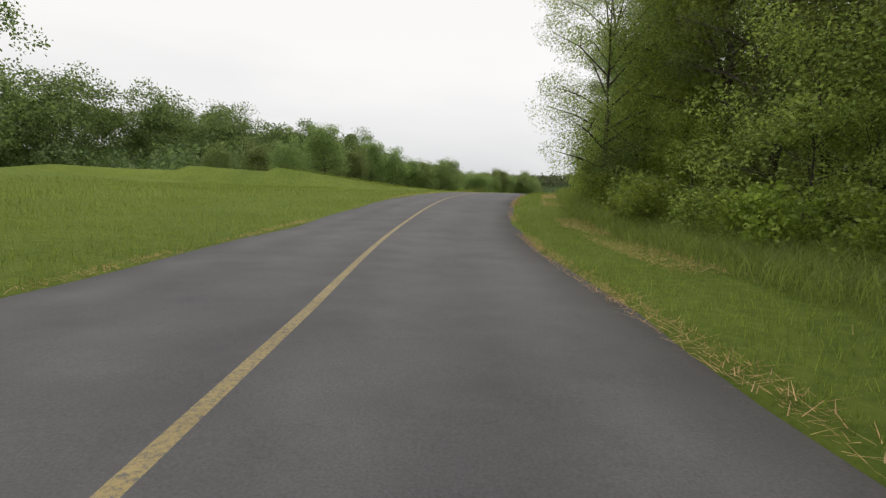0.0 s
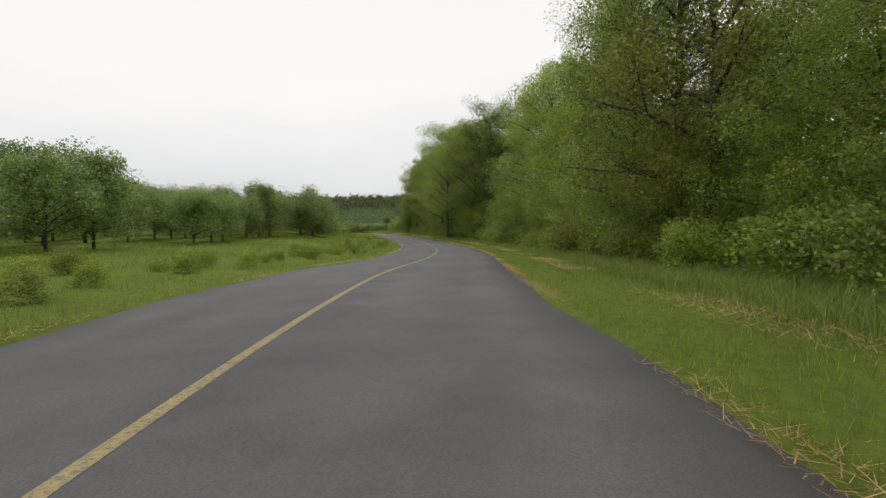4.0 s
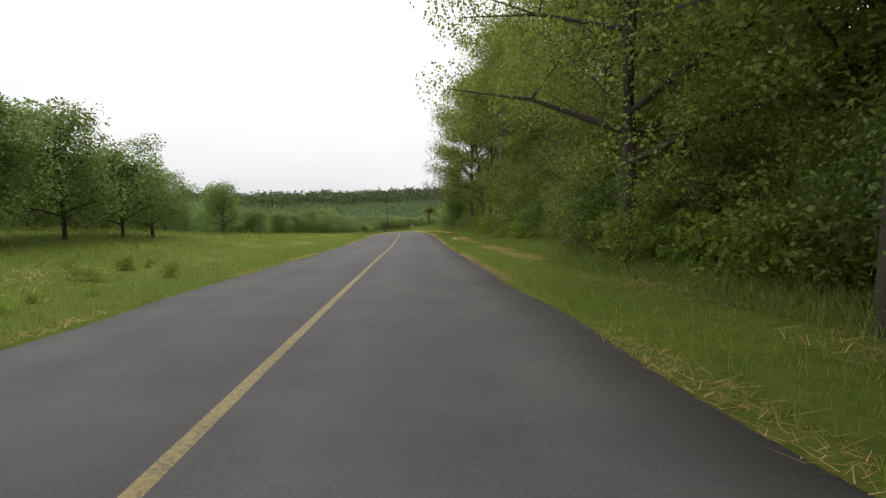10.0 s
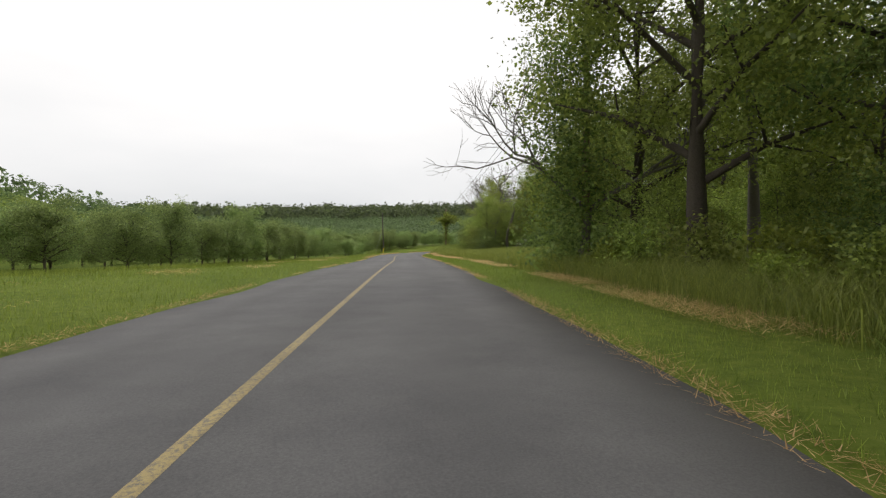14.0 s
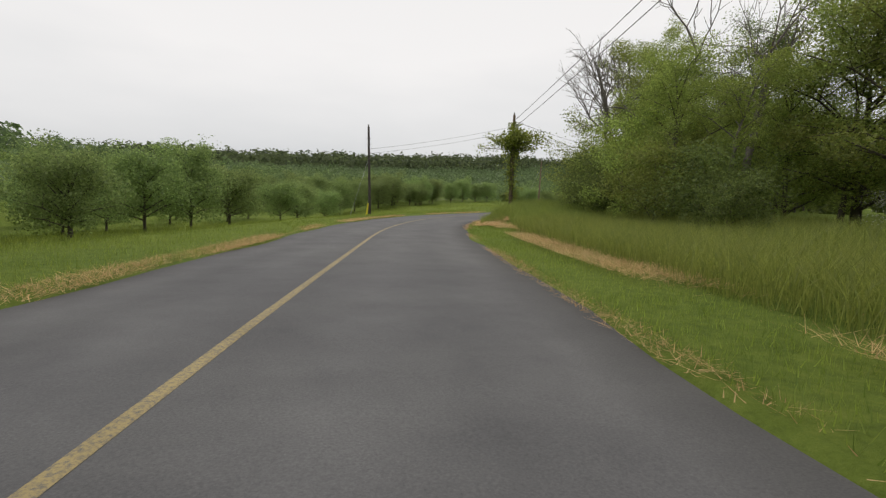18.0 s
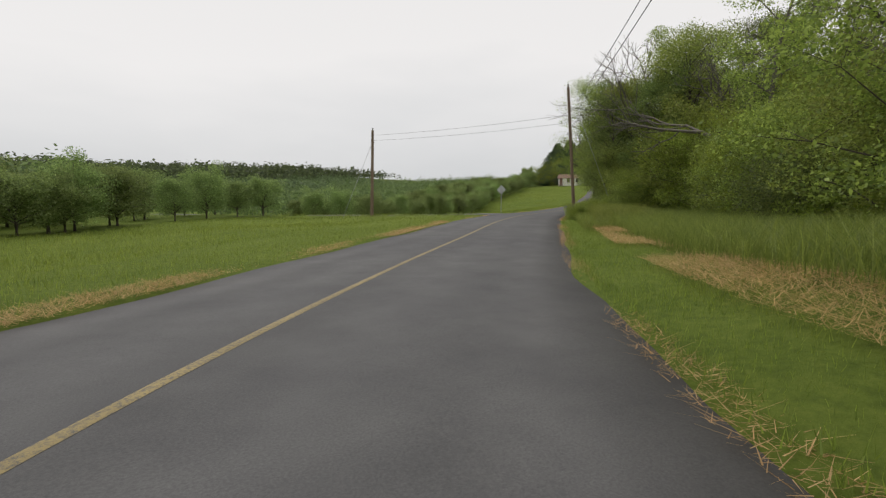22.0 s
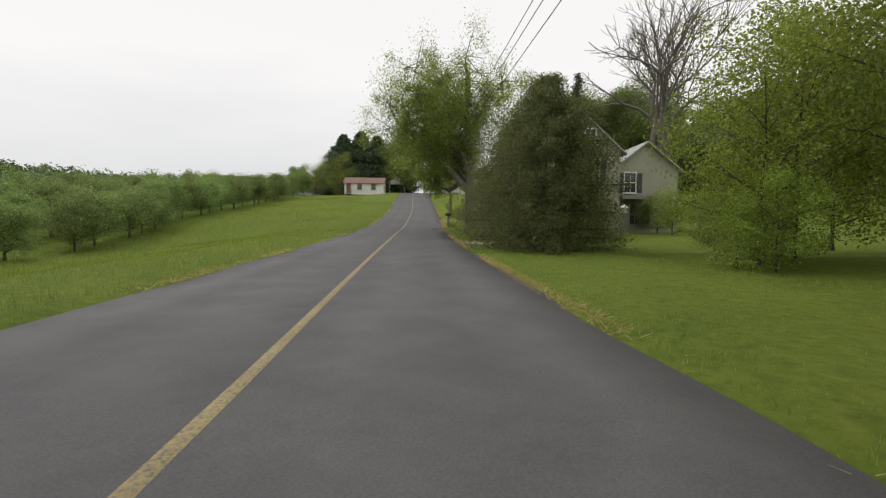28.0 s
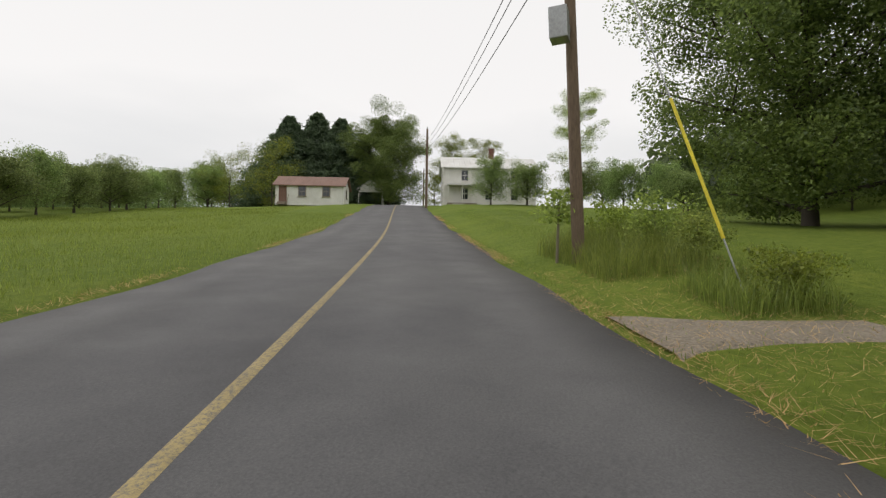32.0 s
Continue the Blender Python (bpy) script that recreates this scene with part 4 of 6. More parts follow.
def window(parent, x, z, w, h, out, material=None, shutters=None, bars=1):
    """A sash window in a wall that faces along out (+y or -y of the parent, or +x or -x)."""
    ax, sg = out
    material = material or M_WHITE

    def bx(a0, z0, a1, z1, d0, d1):
        if ax == "y":
            return boxed(a0, min(sg * d0, sg * d1) + x[1], z0, a1, max(sg * d0, sg * d1) + x[1], z1)
        return boxed(min(sg * d0, sg * d1) + x[1], a0, z0, max(sg * d0, sg * d1) + x[1], a1, z1)
    cx = x[0]
    fr = part("window", bx(cx - w / 2 - 0.09, z, cx + w / 2 + 0.09, z + h + 0.1, -0.06, 0.035), material, parent)
    part("pane", bx(cx - w / 2, z + 0.05, cx + w / 2, z + h, 0.02, 0.042), M_GLASS, fr)
    part("meeting_rail", bx(cx - w / 2, z + h * 0.5, cx + w / 2, z + h * 0.5 + 0.05, 0.03, 0.06), material, fr)
    for k in range(bars):
        c = cx - w / 2 + w * (k + 1) / (bars + 1)
        part("glazing_bar", bx(c - 0.015, z + 0.05, c + 0.015, z + h, 0.03, 0.055), material, fr)
    part("sill", bx(cx - w / 2 - 0.14, z - 0.06, cx + w / 2 + 0.14, z, 0.0, 0.11), material, fr)
    if shutters:
        for sd in (-1, 1):
            c = cx + sd * (w / 2 + 0.27)
            sh = part("shutter", bx(c - 0.17, z, c + 0.17, z + h, 0.03, 0.065), shutters, parent, "dark painted shutter")
            for k in range(7):
                zz = z + 0.08 + k * (h - 0.16) / 7
                part("louvre", bx(c - 0.13, zz, c + 0.13, zz + (h - 0.16) / 7 * 0.55, 0.06, 0.08), shutters, sh)


def gable_roof(parent, x0, x1, y0, y1, z_eave, z_ridge, material, along_x=True, over=0.35, thick=0.1, seams=0):
    """Two thick roof slopes meeting at a ridge."""
    for sd in (-1, 1):
        bm = bmesh.new()
        if along_x:
            ym = (y0 + y1) / 2
            ye = y0 if sd < 0 else y1
            k = (z_ridge - z_eave) / abs(ym - ye)
            yo = ye + sd * over
            q = [(x0 - over, yo, z_eave - k * over), (x1 + over, yo, z_eave - k * over), (x1 + over, ym, z_ridge), (x0 - over, ym, z_ridge)]
        else:
            xm = (x0 + x1) / 2
            xe = x0 if sd < 0 else x1
            k = (z_ridge - z_eave) / abs(xm - xe)
            xo = xe + sd * over
            q = [(xo, y0 - over, z_eave - k * over), (xo, y1 + over, z_eave - k * over), (xm, y1 + over, z_ridge), (xm, y0 - over, z_ridge)]
        vs = [bm.verts.new(c) for c in q] + [bm.verts.new((c[0], c[1], c[2] + thick)) for c in q]
        for f in ((0, 1, 2, 3), (7, 6, 5, 4), (0, 4, 5, 1), (1, 5, 6, 2), (2, 6, 7, 3), (3, 7, 4, 0)):
            bm.faces.new([vs[i] for i in f])
        bmesh.ops.recalc_face_normals(bm, faces=bm.faces)
        rf = part("roof", bm, material, parent)
        for j in range(seams):
            a = (j + 0.5) / seams
            p0 = Vector(q[0]).lerp(Vector(q[1]), a) + Vector((0, 0, thick))
            p1 = Vector(q[3]).lerp(Vector(q[2]), a) + Vector((0, 0, thick))
            part("seam", rod(p0, p1, 0.022, seg=4), material, rf)


def gable_walls(parent, x0, x1, y0, y1, z_eave, z_ridge, material, along_x=True):
    """One solid body under the roof with its two gables."""
    bm = bmesh.new()
    if along_x:
        ym = (y0 + y1) / 2
        prof = [(y0, 0), (y1, 0), (y1, z_eave), (ym, z_ridge), (y0, z_eave)]
        a = [bm.verts.new((x0, p[0], p[1])) for p in prof]
        b = [bm.verts.new((x1, p[0], p[1])) for p in prof]
    else:
        xm = (x0 + x1) / 2
        prof = [(x0, 0), (x1, 0), (x1, z_eave), (xm, z_ridge), (x0, z_eave)]
        a = [bm.verts.new((p[0], y0, p[1])) for p in prof]
        b = [bm.verts.new((p[0], y1, p[1])) for p in prof]
    bm.faces.new(a), bm.faces.new(b[::-1])
    for i in range(5):
        j = (i + 1) % 5
        bm.faces.new([a[i], b[i], b[j], a[j]])
    bmesh.ops.recalc_face_normals(bm, faces=bm.faces)
    return part("wall", bm, material, parent)


def clapboards(parent, x0, x1, y, z0, z1, out, step=0.13, axis="x", taper=None):
    """Overlapping boards on a wall, each a piece of its own; taper gives the half-width left at a height."""
    z = z0
    cache = {}
    while z < z1:
        a, b = (x0, x1) if taper is None else taper(z)
        if b - a > 0.3:
            key = round(b - a, 2)
            if key not in cache:
                L = b - a
                if axis == "x":
                    v = [(0, 0, 0), (L, 0, 0), (L, out * 0.028, 0), (0, out * 0.028, 0), (0, 0, step), (L, 0, step), (L, out * 0.008, step), (0, out * 0.008, step)]
                else:
                    v = [(0, 0, 0), (0, L, 0), (out * 0.028, L, 0), (out * 0.028, 0, 0), (0, 0, step), (0, L, step), (out * 0.008, L, step), (out * 0.008, 0, step)]
                cache[key] = mesh("clapboard", v, [(0, 1, 2, 3), (4, 5, 6, 7), (3, 2, 6, 7), (0, 3, 7, 4), (1, 2, 6, 5)], M_CLAP)
            ob = new("clapboard", cache[key])
            ob.parent = parent
            ob.location = (a, y, z) if axis == "x" else (y, a, z)
        z += step


def farmhouse():
    # x runs along the road; y = 0 is the road-side wall, the house lies towards -y
    t = thing("farmhouse", farm_pose(-11.3, 8.1, -0.35), "two-storey cream clapboard farmhouse, tree shade in its colour, with a deep front porch", "house")
    L, D, ze, zr = 8.0, 5.2, 5.6, 8.0
    LP = 6.3
    wall = gable_walls(t, 0, L, -D, 0, ze, zr, M_CLAP)
    clapboards(wall, 0, L, 0.0, 0.4, ze, 1)
    clapboards(wall, -D, 0, 0.0, 0.3, zr - 0.4, -1, axis="y",
               taper=lambda z: (-D, 0) if z < ze else (-D + (z - ze) / (zr - ze) * D / 2, -(z - ze) / (zr - ze) * D / 2))
    gable_roof(t, 0, L, -D, 0, ze, zr, M_ROOF_TIN, over=0.3, seams=12)
    for x in (0.0, L):
        part("corner_board", boxed(x - 0.09, -0.07, 0, x + 0.09, 0.05, ze), M_TRIM, t)
    part("eave_board", boxed(-0.4, 0.3, ze - 0.42, L + 0.4, 0.36, ze - 0.2), M_TRIM, t)
    for x in (3.1, 5.9):
        window(t, (x, 0.03), 4.05, 0.8, 1.4, ("y", 1), shutters=M_SHUTTER)
    window(t, (-3.2, -0.03), 6.0, 0.6, 0.95, ("x", -1))
    window(t, (-1.6, -0.03), 6.0, 0.6, 0.95, ("x", -1))
    window(t, (-3.4, -0.03), 3.6, 0.75, 1.4, ("x", -1), shutters=M_SHUTTER)
    window(t, (-1.3, -0.03), 3.6, 0.75, 1.4, ("x", -1))
    window(t, (-3.4, -0.03), 0.9, 0.75, 1.4, ("x", -1))
    # barn star between the upper windows
    bm = bmesh.new()
    ring = []
    for k in range(10):
        a, r = math.pi / 2 + k * math.pi / 5, 0.42 if k % 2 == 0 else 0.17
        ring.append(bm.verts.new((4.5 + r * math.cos(a), 0.04, 4.85 + r * math.sin(a))))
    mid = bm.verts.new((4.5, 0.12, 4.85))
    for k in range(10):
        bm.faces.new((ring[k], ring[(k + 1) % 10], mid))
    part("star", bm, M_STAR, t, "rusty five-pointed iron star")
    # porch
    pd = 1.75
    fl = part("porch_floor", boxed(-0.1, 0.05, 0.32, LP + 0.2, pd, 0.46), M_WOOD_OLD, t)
    bm = bmesh.new()
    q = [(-0.3, 0.0, 3.6), (LP + 0.12, 0.0, 3.6), (LP + 0.12, pd + 0.2, 2.95), (-0.3, pd + 0.2, 2.95)]
    vs = [bm.verts.new(c) for c in q] + [bm.verts.new((c[0], c[1], c[2] + 0.12)) for c in q]
    for f in ((3, 2, 1, 0), (4, 5, 6, 7), (0, 1, 5, 4), (1, 2, 6, 5), (2, 3, 7, 6), (3, 0, 4, 7)):
        bm.faces.new([vs[i] for i in f])
    part("porch_roof", bm, M_TRIM, t)
    part("porch_beam", boxed(-0.1, pd - 0.15, 2.68, LP + 0.2, pd + 0.05, 2.92), M_CLAP, t)
    part("porch_fascia", boxed(-0.35, pd + 0.18, 2.88, LP + 0.16, pd + 0.25, 3.12), M_TRIM, t)
    for x in (0.5, 3.55, LP):
        post = part("porch_post", boxed(x - 0.07, pd - 0.12, 0.46, x + 0.07, pd + 0.02, 2.7, bevel=0.015), M_WHITE, t)
        part("post_cap", boxed(x - 0.11, pd - 0.16, 2.56, x + 0.11, pd + 0.06, 2.68), M_WHITE, post)
    for x in (3.8, 5.1):
        dr = part("door", boxed(x - 0.45, 0.03, 0.46, x + 0.45, 0.08, 2.5), M_SHUTTER, t, "dark panelled front door")
        for sx in (-1, 1):
            part("jamb", boxed(x + sx * 0.5 - 0.06, 0.02, 0.46, x + sx * 0.5 + 0.06, 0.11, 2.6), M_WHITE, dr)
        part("lintel", boxed(x - 0.6, 0.02, 2.52, x + 0.6, 0.12, 2.66), M_WHITE, dr)
        part("door_knob", rod((x + 0.36, 0.08, 1.4), (x + 0.36, 0.14, 1.4), 0.03), M_ALU, dr)
    for x in (2.4, 7.3):
        window(t, (x, 0.03), 1.1, 0.8, 1.35, ("y", 1))
    for x0 in (0.25,):
        part("porch_rail", boxed(x0, pd - 0.08, 1.15, x0 + 1.9, pd - 0.02, 1.22), M_WHITE, t)
        for k in range(9):
            part("baluster", boxed(x0 + 0.15 + k * 0.2, pd - 0.07, 0.46, x0 + 0.18 + k * 0.2, pd - 0.04, 1.15), M_WHITE, t)
    ch = part("chimney", boxed(3.4, -D / 2 - 0.3, zr - 0.6, 4.0, -D / 2 + 0.3, zr + 0.9, bevel=0.02), M_BRICK, t)
    part("chimney_cap", boxed(3.33, -D / 2 - 0.37, zr + 0.9, 4.07, -D / 2 + 0.37, zr + 1.0), M_STONE, ch)
    # rear wing with a low tin roof
    gable_walls(t, 0.9, 5.8, -D - 4.2, -D, 4.6, 6.3, M_CLAP)
    gable_roof(t, 0.9, 5.8, -D - 4.2, -D + 0.1, 4.6, 6.3, M_ROOF_TIN, over=0.3, seams=8)
    window(t, (-D - 1.0, 0.87), 3.0, 0.7, 1.3, ("x", -1), shutters=M_SHUTTER)
    part("bay_roof", boxed(0.0, -D - 3.2, 2.55, 0.95, -D - 0.2, 2.75), M_TRIM, t)
    window(t, (-D - 1.7, 0.87), 0.9, 1.3, 1.35, ("x", -1), M_TRIM, bars=3)
    # ivy on the porch end
    rng = np.random.RandomState(5)
    c = np.column_stack([rng.normal(0.5, 0.25, 1500), rng.normal(pd - 0.1, 0.25, 1500), rng.uniform(0.2, 3.2, 1500)])
    c2 = np.column_stack([rng.choice((3.55, LP), 1500) + rng.normal(0, 0.22, 1500), rng.normal(pd, 0.18, 1500), 0.2 + 2.6 * rng.uniform(0, 1, 1500) ** 1.6])
    part("ivy", quads("ivy", leaf_quads(np.vstack([c, c2]), 0.15, rng), M_LEAF), None, t, "climbing vine with green leaves")


def ladder():
    t = thing("ladder", farm_pose(-12.6, 8.9, None), "white ladder leaning against the house", "ladder")
    for sx in (-0.22, 0.22):
        part("rail", rod((-0.9, sx, 0), (1.6, sx, 3.6), 0.03), M_WHITE, t)
    for k in range(11):
        a = (k + 0.7) / 11.6
        part("rung", rod((-0.9 + 2.5 * a, -0.22, 3.6 * a), (-0.9 + 2.5 * a, 0.22, 3.6 * a), 0.018), M_WHITE, t)


def white_shed():
    t = thing("shed", farm_pose(58.5, -9.0, None), "long low white shed with a rust-red roof", "shed")
    # x along the road, y to its left; the long wall faces back along the road
    t.location.z = gz(*farm(58.5, -9.6)) - 0.1
    W, D, ze, zr = 7.9, 4.6, 2.4, 3.6
    gable_walls(t, 0, D, 0, W, ze, zr, M_WHITE, along_x=False)
    gable_roof(t, 0, D, 0, W, ze, zr, M_ROOF_RUST, along_x=False, over=0.3, seams=16)
    for y in (2.0, 4.8):
        window(t, (y, -0.02), 1.05, 0.75, 1.1, ("x", -1), M_WOOD_OLD)
    window(t, (2.3, 0.02), 1.05, 0.7, 1.0, ("y", -1), M_WOOD_OLD)
    dr = part("door", boxed(-0.06, 6.6, 0.25, -0.01, 7.5, 2.25), M_ROOF_RUST, t, "brown plank door")
    part("door_frame", boxed(-0.09, 6.5, 2.25, -0.01, 7.6, 2.37), M_WHITE, dr)
    for y in (6.35, 7.75):
        part("step_rail", rod((-1.0, y, 0.0), (-0.1, y, 1.2), 0.035, seg=6), M_WOOD_OLD, t)
    for k in range(3):
        part("step", boxed(-0.9 + k * 0.28, 6.55, 0.0, -0.6 + k * 0.28, 7.55, 0.12 + k * 0.13), M_WOOD_OLD, t)


def garage():
    t = thing("garage", farm_pose(74.0, -5.6, None), "small white garage with an open dark doorway", "garage")
    W, D, ze, zr = 3.6, 6.0, 2.6, 3.9
    # three walls and a header leave the doorway open
    for a in ((0, 0, 0, D, 0.12, ze), (0, W - 0.12, 0, D, W, ze), (D - 0.12, 0.12, 0, D, W - 0.12, ze), (0, 0.12, 2.1, 0.12, W - 0.12, ze)):
        part("wall", boxed(*a), M_WHITE, t)
    for x in (0.0, D - 0.12):
        bm = bmesh.new()
        a = [bm.verts.new(c) for c in ((x, 0, ze), (x, W, ze), (x, W / 2, zr))]
        b = [bm.verts.new((v.co.x + 0.12, v.co.y, v.co.z)) for v in a]
        bm.faces.new(a), bm.faces.new(b[::-1])
        for i in range(3):
            bm.faces.new((a[i], b[i], b[(i + 1) % 3], a[(i + 1) % 3]))
        bmesh.ops.recalc_face_normals(bm, faces=bm.faces)
        part("gable", bm, M_WHITE, t)
    gable_roof(t, 0, D, 0, W, ze, zr, M_ROOF_TIN, over=0.25)
    # near-black floor colour stands in for the shade inside the doorway
    part("floor_slab", boxed(0.1, 0.1, 0.0, D - 0.1, W - 0.1, 0.05), M_DARK, t)


def white_house():
    t = thing("white_house", farm_pose(60.5, 2.9, None), "two-storey white house with a pale metal roof", "house")
    W, D, ze, zr = 11.5, 6.5, 4.9, 6.6
    gable_walls(t, 0, D, -W, 0, ze, zr, M_WHITE, along_x=False)
    gable_roof(t, 0, D, -W, 0, ze, zr, M_ROOF_WHITE, along_x=False, over=0.35, seams=18)
    for y in (-2.6, -5.6, -8.8):
        window(t, (y, -0.02), 3.2, 0.8, 1.3, ("x", -1))
        window(t, (y, -0.02), 0.9, 0.8, 1.4, ("x", -1))
    for x in (1.6, 4.6):
        window(t, (x, 0.02), 3.2, 0.75, 1.3, ("y", 1))
        window(t, (x, 0.02), 0.9, 0.75, 1.4, ("y", 1))
    part("porch_roof", boxed(-1.6, -4.0, 2.5, 0.0, -0.4, 2.65), M_ROOF_WHITE, t)
    for y in (-3.9, -2.2, -0.5):
        part("porch_post", boxed(-1.5, y - 0.06, 0.0, -1.38, y + 0.06, 2.5), M_WHITE, t)
    part("porch_step", boxed(-2.2, -2.4, 0.0, -1.5, -1.0, 0.2), M_STONE, t)
    part("porch_floor", boxed(-1.6, -4.0, 0.0, 0.0, -0.4, 0.35), M_WOOD_OLD, t)
    ch = part("chimney", boxed(D / 2 - 0.3, -6.6, zr - 0.3, D / 2 + 0.3, -6.0, zr + 1.2), M_BRICK, t)
    part("chimney_cap", boxed(D / 2 - 0.38, -6.68, zr + 1.2, D / 2 + 0.38, -5.92, zr + 1.3), M_BRICK, ch)


farmhouse()
ladder()
white_shed()
garage()
white_house()


# ---- poles, wires, sign, mailbox ----
def pole(x, y, h, label, lean=(0.0, 0.0), material=None, r=0.13, z=None):
    t = thing("utility_pole", pose(x, y, gz(x, y) if z is None else z, lean[0], lean[1], 0), label, "utility pole", "utility poles")
    part("shaft", rod((0, 0, -0.6), (0, 0, h), r * 1.15, r * 0.8, 14), material or M_POLE, t)
    part("insulator", rod((0, 0, h), (0, 0, h + 0.18), 0.04, 0.06, 8), M_TRIM, t)
    for k, zz in enumerate((h - 0.9, h - 1.35)):
        part("bracket", rod((-0.18, 0, zz), (0.18, 0, zz), 0.025, seg=6), M_STEEL, t)
    return t


P_WOODA = (28.3, 52.0)
P_WOODB = (65.2, 158.0)
P_ORCH = (75.7, 228.0)
P_VINE = (84.75, 221.06)
P_FIELD = (108.3, 257.7)
P_WOOD = (113.3, 242.7)
P_BOX = farm(9.7, 3.2)
P_FAR = farm(53.0, 0.7)
pole(*P_WOODA, 9.0, "weathered utility pole among the trees", material=M_POLE)
pole(*P_WOODB, 9.5, "weathered utility pole among the trees", material=M_POLE)
pole(*P_ORCH, 7.0, "slim dark utility pole beside the orchard", (0, -1.5), M_POLE_DARK, 0.1)
pole(*P_VINE, 7.4, "utility pole overgrown with a leafy vine", material=M_POLE, r=0.115)
pole(*P_FIELD, 6.7, "weathered utility pole standing in the grass", (0, 1.5), r=0.12)
pole(*P_WOOD, 8.2, "weathered brown utility pole at the wood's edge", (-2.0, -3.6), r=0.098)
pb = pole(*P_BOX, 8.6, "leaning utility pole with a grey metal box", (-2.5, -2.0), r=0.115)
part("meter_box", boxed(-0.62, 0.0, 4.35, -0.22, 0.35, 4.95, bevel=0.02), M_STEEL, pb, "grey metal box with a door")
part("box_bracket", boxed(-0.3, 0.0, 4.6, 0.0, 0.1, 4.7), M_STEEL, pb)
pole(*P_FAR, 8.5, "weathered utility pole by the white house")
pf = pole(*farm(80.0, 0.6), 6.5, "utility pole with a cross-arm beyond the rise", r=0.11)
part("cross_arm", boxed(-0.06, -1.1, 5.7, 0.06, 1.1, 5.85), M_POLE, pf)


def wire(a, b, sag, name="cable", r=0.014):
    a, b = Vector(a), Vector(b)
    V, Fc = [], []
    pts = [a.lerp(b, k / 14) - Vector((0, 0, sag * 4 * (k / 14) * (1 - k / 14))) for k in range(15)]
    tube(V, Fc, pts, [r] * 15, 5)
    ob = new(name, mesh(name, V, Fc, M_WIRE, True))
    return tagged(ob, "thin black overhead cable between utility poles", "cable", "overhead cables")


def at(p, h, dx=0.0, dy=0.0):
    return (p[0] + dx, p[1] + dy, gz(*p) + h)


mid_b = along(118, 9.0)
for h in (0.0, -0.5):
    wire(at(P_WOODA, 8.6 + h), at(mid_b, 8.2 + h), 0.6)
    wire(at(mid_b, 8.2 + h), at(P_WOODB, 8.6 + h), 0.3)
    wire(at(P_WOODB, 8.6 + h), at(P_VINE, 7.0 + h), 0.5)
    wire(at(P_VINE, 7.0 + h), at(P_WOOD, 7.3 + h), 0.4)
    wire(at(P_VINE, 6.6 + h * 0.7), at(P_ORCH, 5.3 + h * 0.7), 0.15, r=0.008)
    wire(at(P_WOOD, 6.6 + h), at(P_FIELD, 6.3 + h * 0.8), 0.15, r=0.008)
    wire(at(P_WOOD, 7.6 + h), at(P_BOX, 7.8 + h, -0.27, 0.34), 0.5)
    wire(at(P_BOX, 7.8 + h, -0.27, 0.34), at(P_FAR, 7.3 + h), 0.5)
wire(at(P_WOOD, 6.4), at(P_BOX, 6.6, -0.23, 0.29), 0.5)
wire(at(P_BOX, 6.6, -0.23, 0.29), at(P_FAR, 6.4), 0.5)
pole(*mid_b, 9.0, "weathered utility pole among the trees")


def guy(p, top, foot, guard, label):
    t = thing("guy_wire", pose(0, 0, 0), label, "guy wire", "guy wires")
    a, b = Vector(at(p, top)), Vector((foot[0], foot[1], gz(*foot)))
    part("strand", rod(a, b, 0.012, seg=6), M_STEEL, t)
    if guard:
        part("guard", rod(b + (a - b).normalized() * 1.0, b + (a - b).normalized() * guard, 0.024, seg=8), M_YELLOW, t, "yellow plastic guy guard")
    return t


guy(P_ORCH, 5.0, (74.0, 227.4), 0, "steel guy wire anchoring the pole")
guy(P_FIELD, 5.5, (106.2, 258.6), 0, "steel guy wire with a pale plastic guard")
guy(P_BOX, 7.9, farm(6.1, 4.25), 3.4, "steel guy wire with a bright yellow guard")
guy(P_WOOD, 7.0, (116.6, 241.6), 0, "steel guy wire anchoring the pole")


def marker_post():
    t = thing("marker_post", pose(74.9, 225.2, gz(74.9, 225.2), 0, 8, 0), "leaning pale yellow marker post in the grass", "marker post")
    part("post", boxed(-0.05, -0.03, -0.2, 0.05, 0.03, 0.95, bevel=0.01), M_YELLOW, t)


def road_sign():
    x, y = farm(-52.6, -3.6)
    t = thing("road_sign", pose(x, y, gz(x, y), 0, 0, 23.6), "back of a diamond road sign on a steel post", "road sign")
    part("post", boxed(-0.03, -0.03, -0.4, 0.03, 0.03, 2.75), M_STEEL, t)
    bm = boxed(-0.004, -0.33, -0.33, 0.004, 0.33, 0.33)
    bmesh.ops.rotate(bm, verts=bm.verts, cent=(0, 0, 0), matrix=Matrix.Rotation(radians(45), 3, "X"))
    bmesh.ops.translate(bm, verts=bm.verts, vec=(0.04, 0, 2.35))
    part("panel", bm, M_ALU, t, "bare aluminium back of the sign")
    for z in (2.15, 2.55):
        part("bolt", rod((-0.045, 0, z), (0.02, 0, z), 0.012, seg=6), M_STEEL, t)


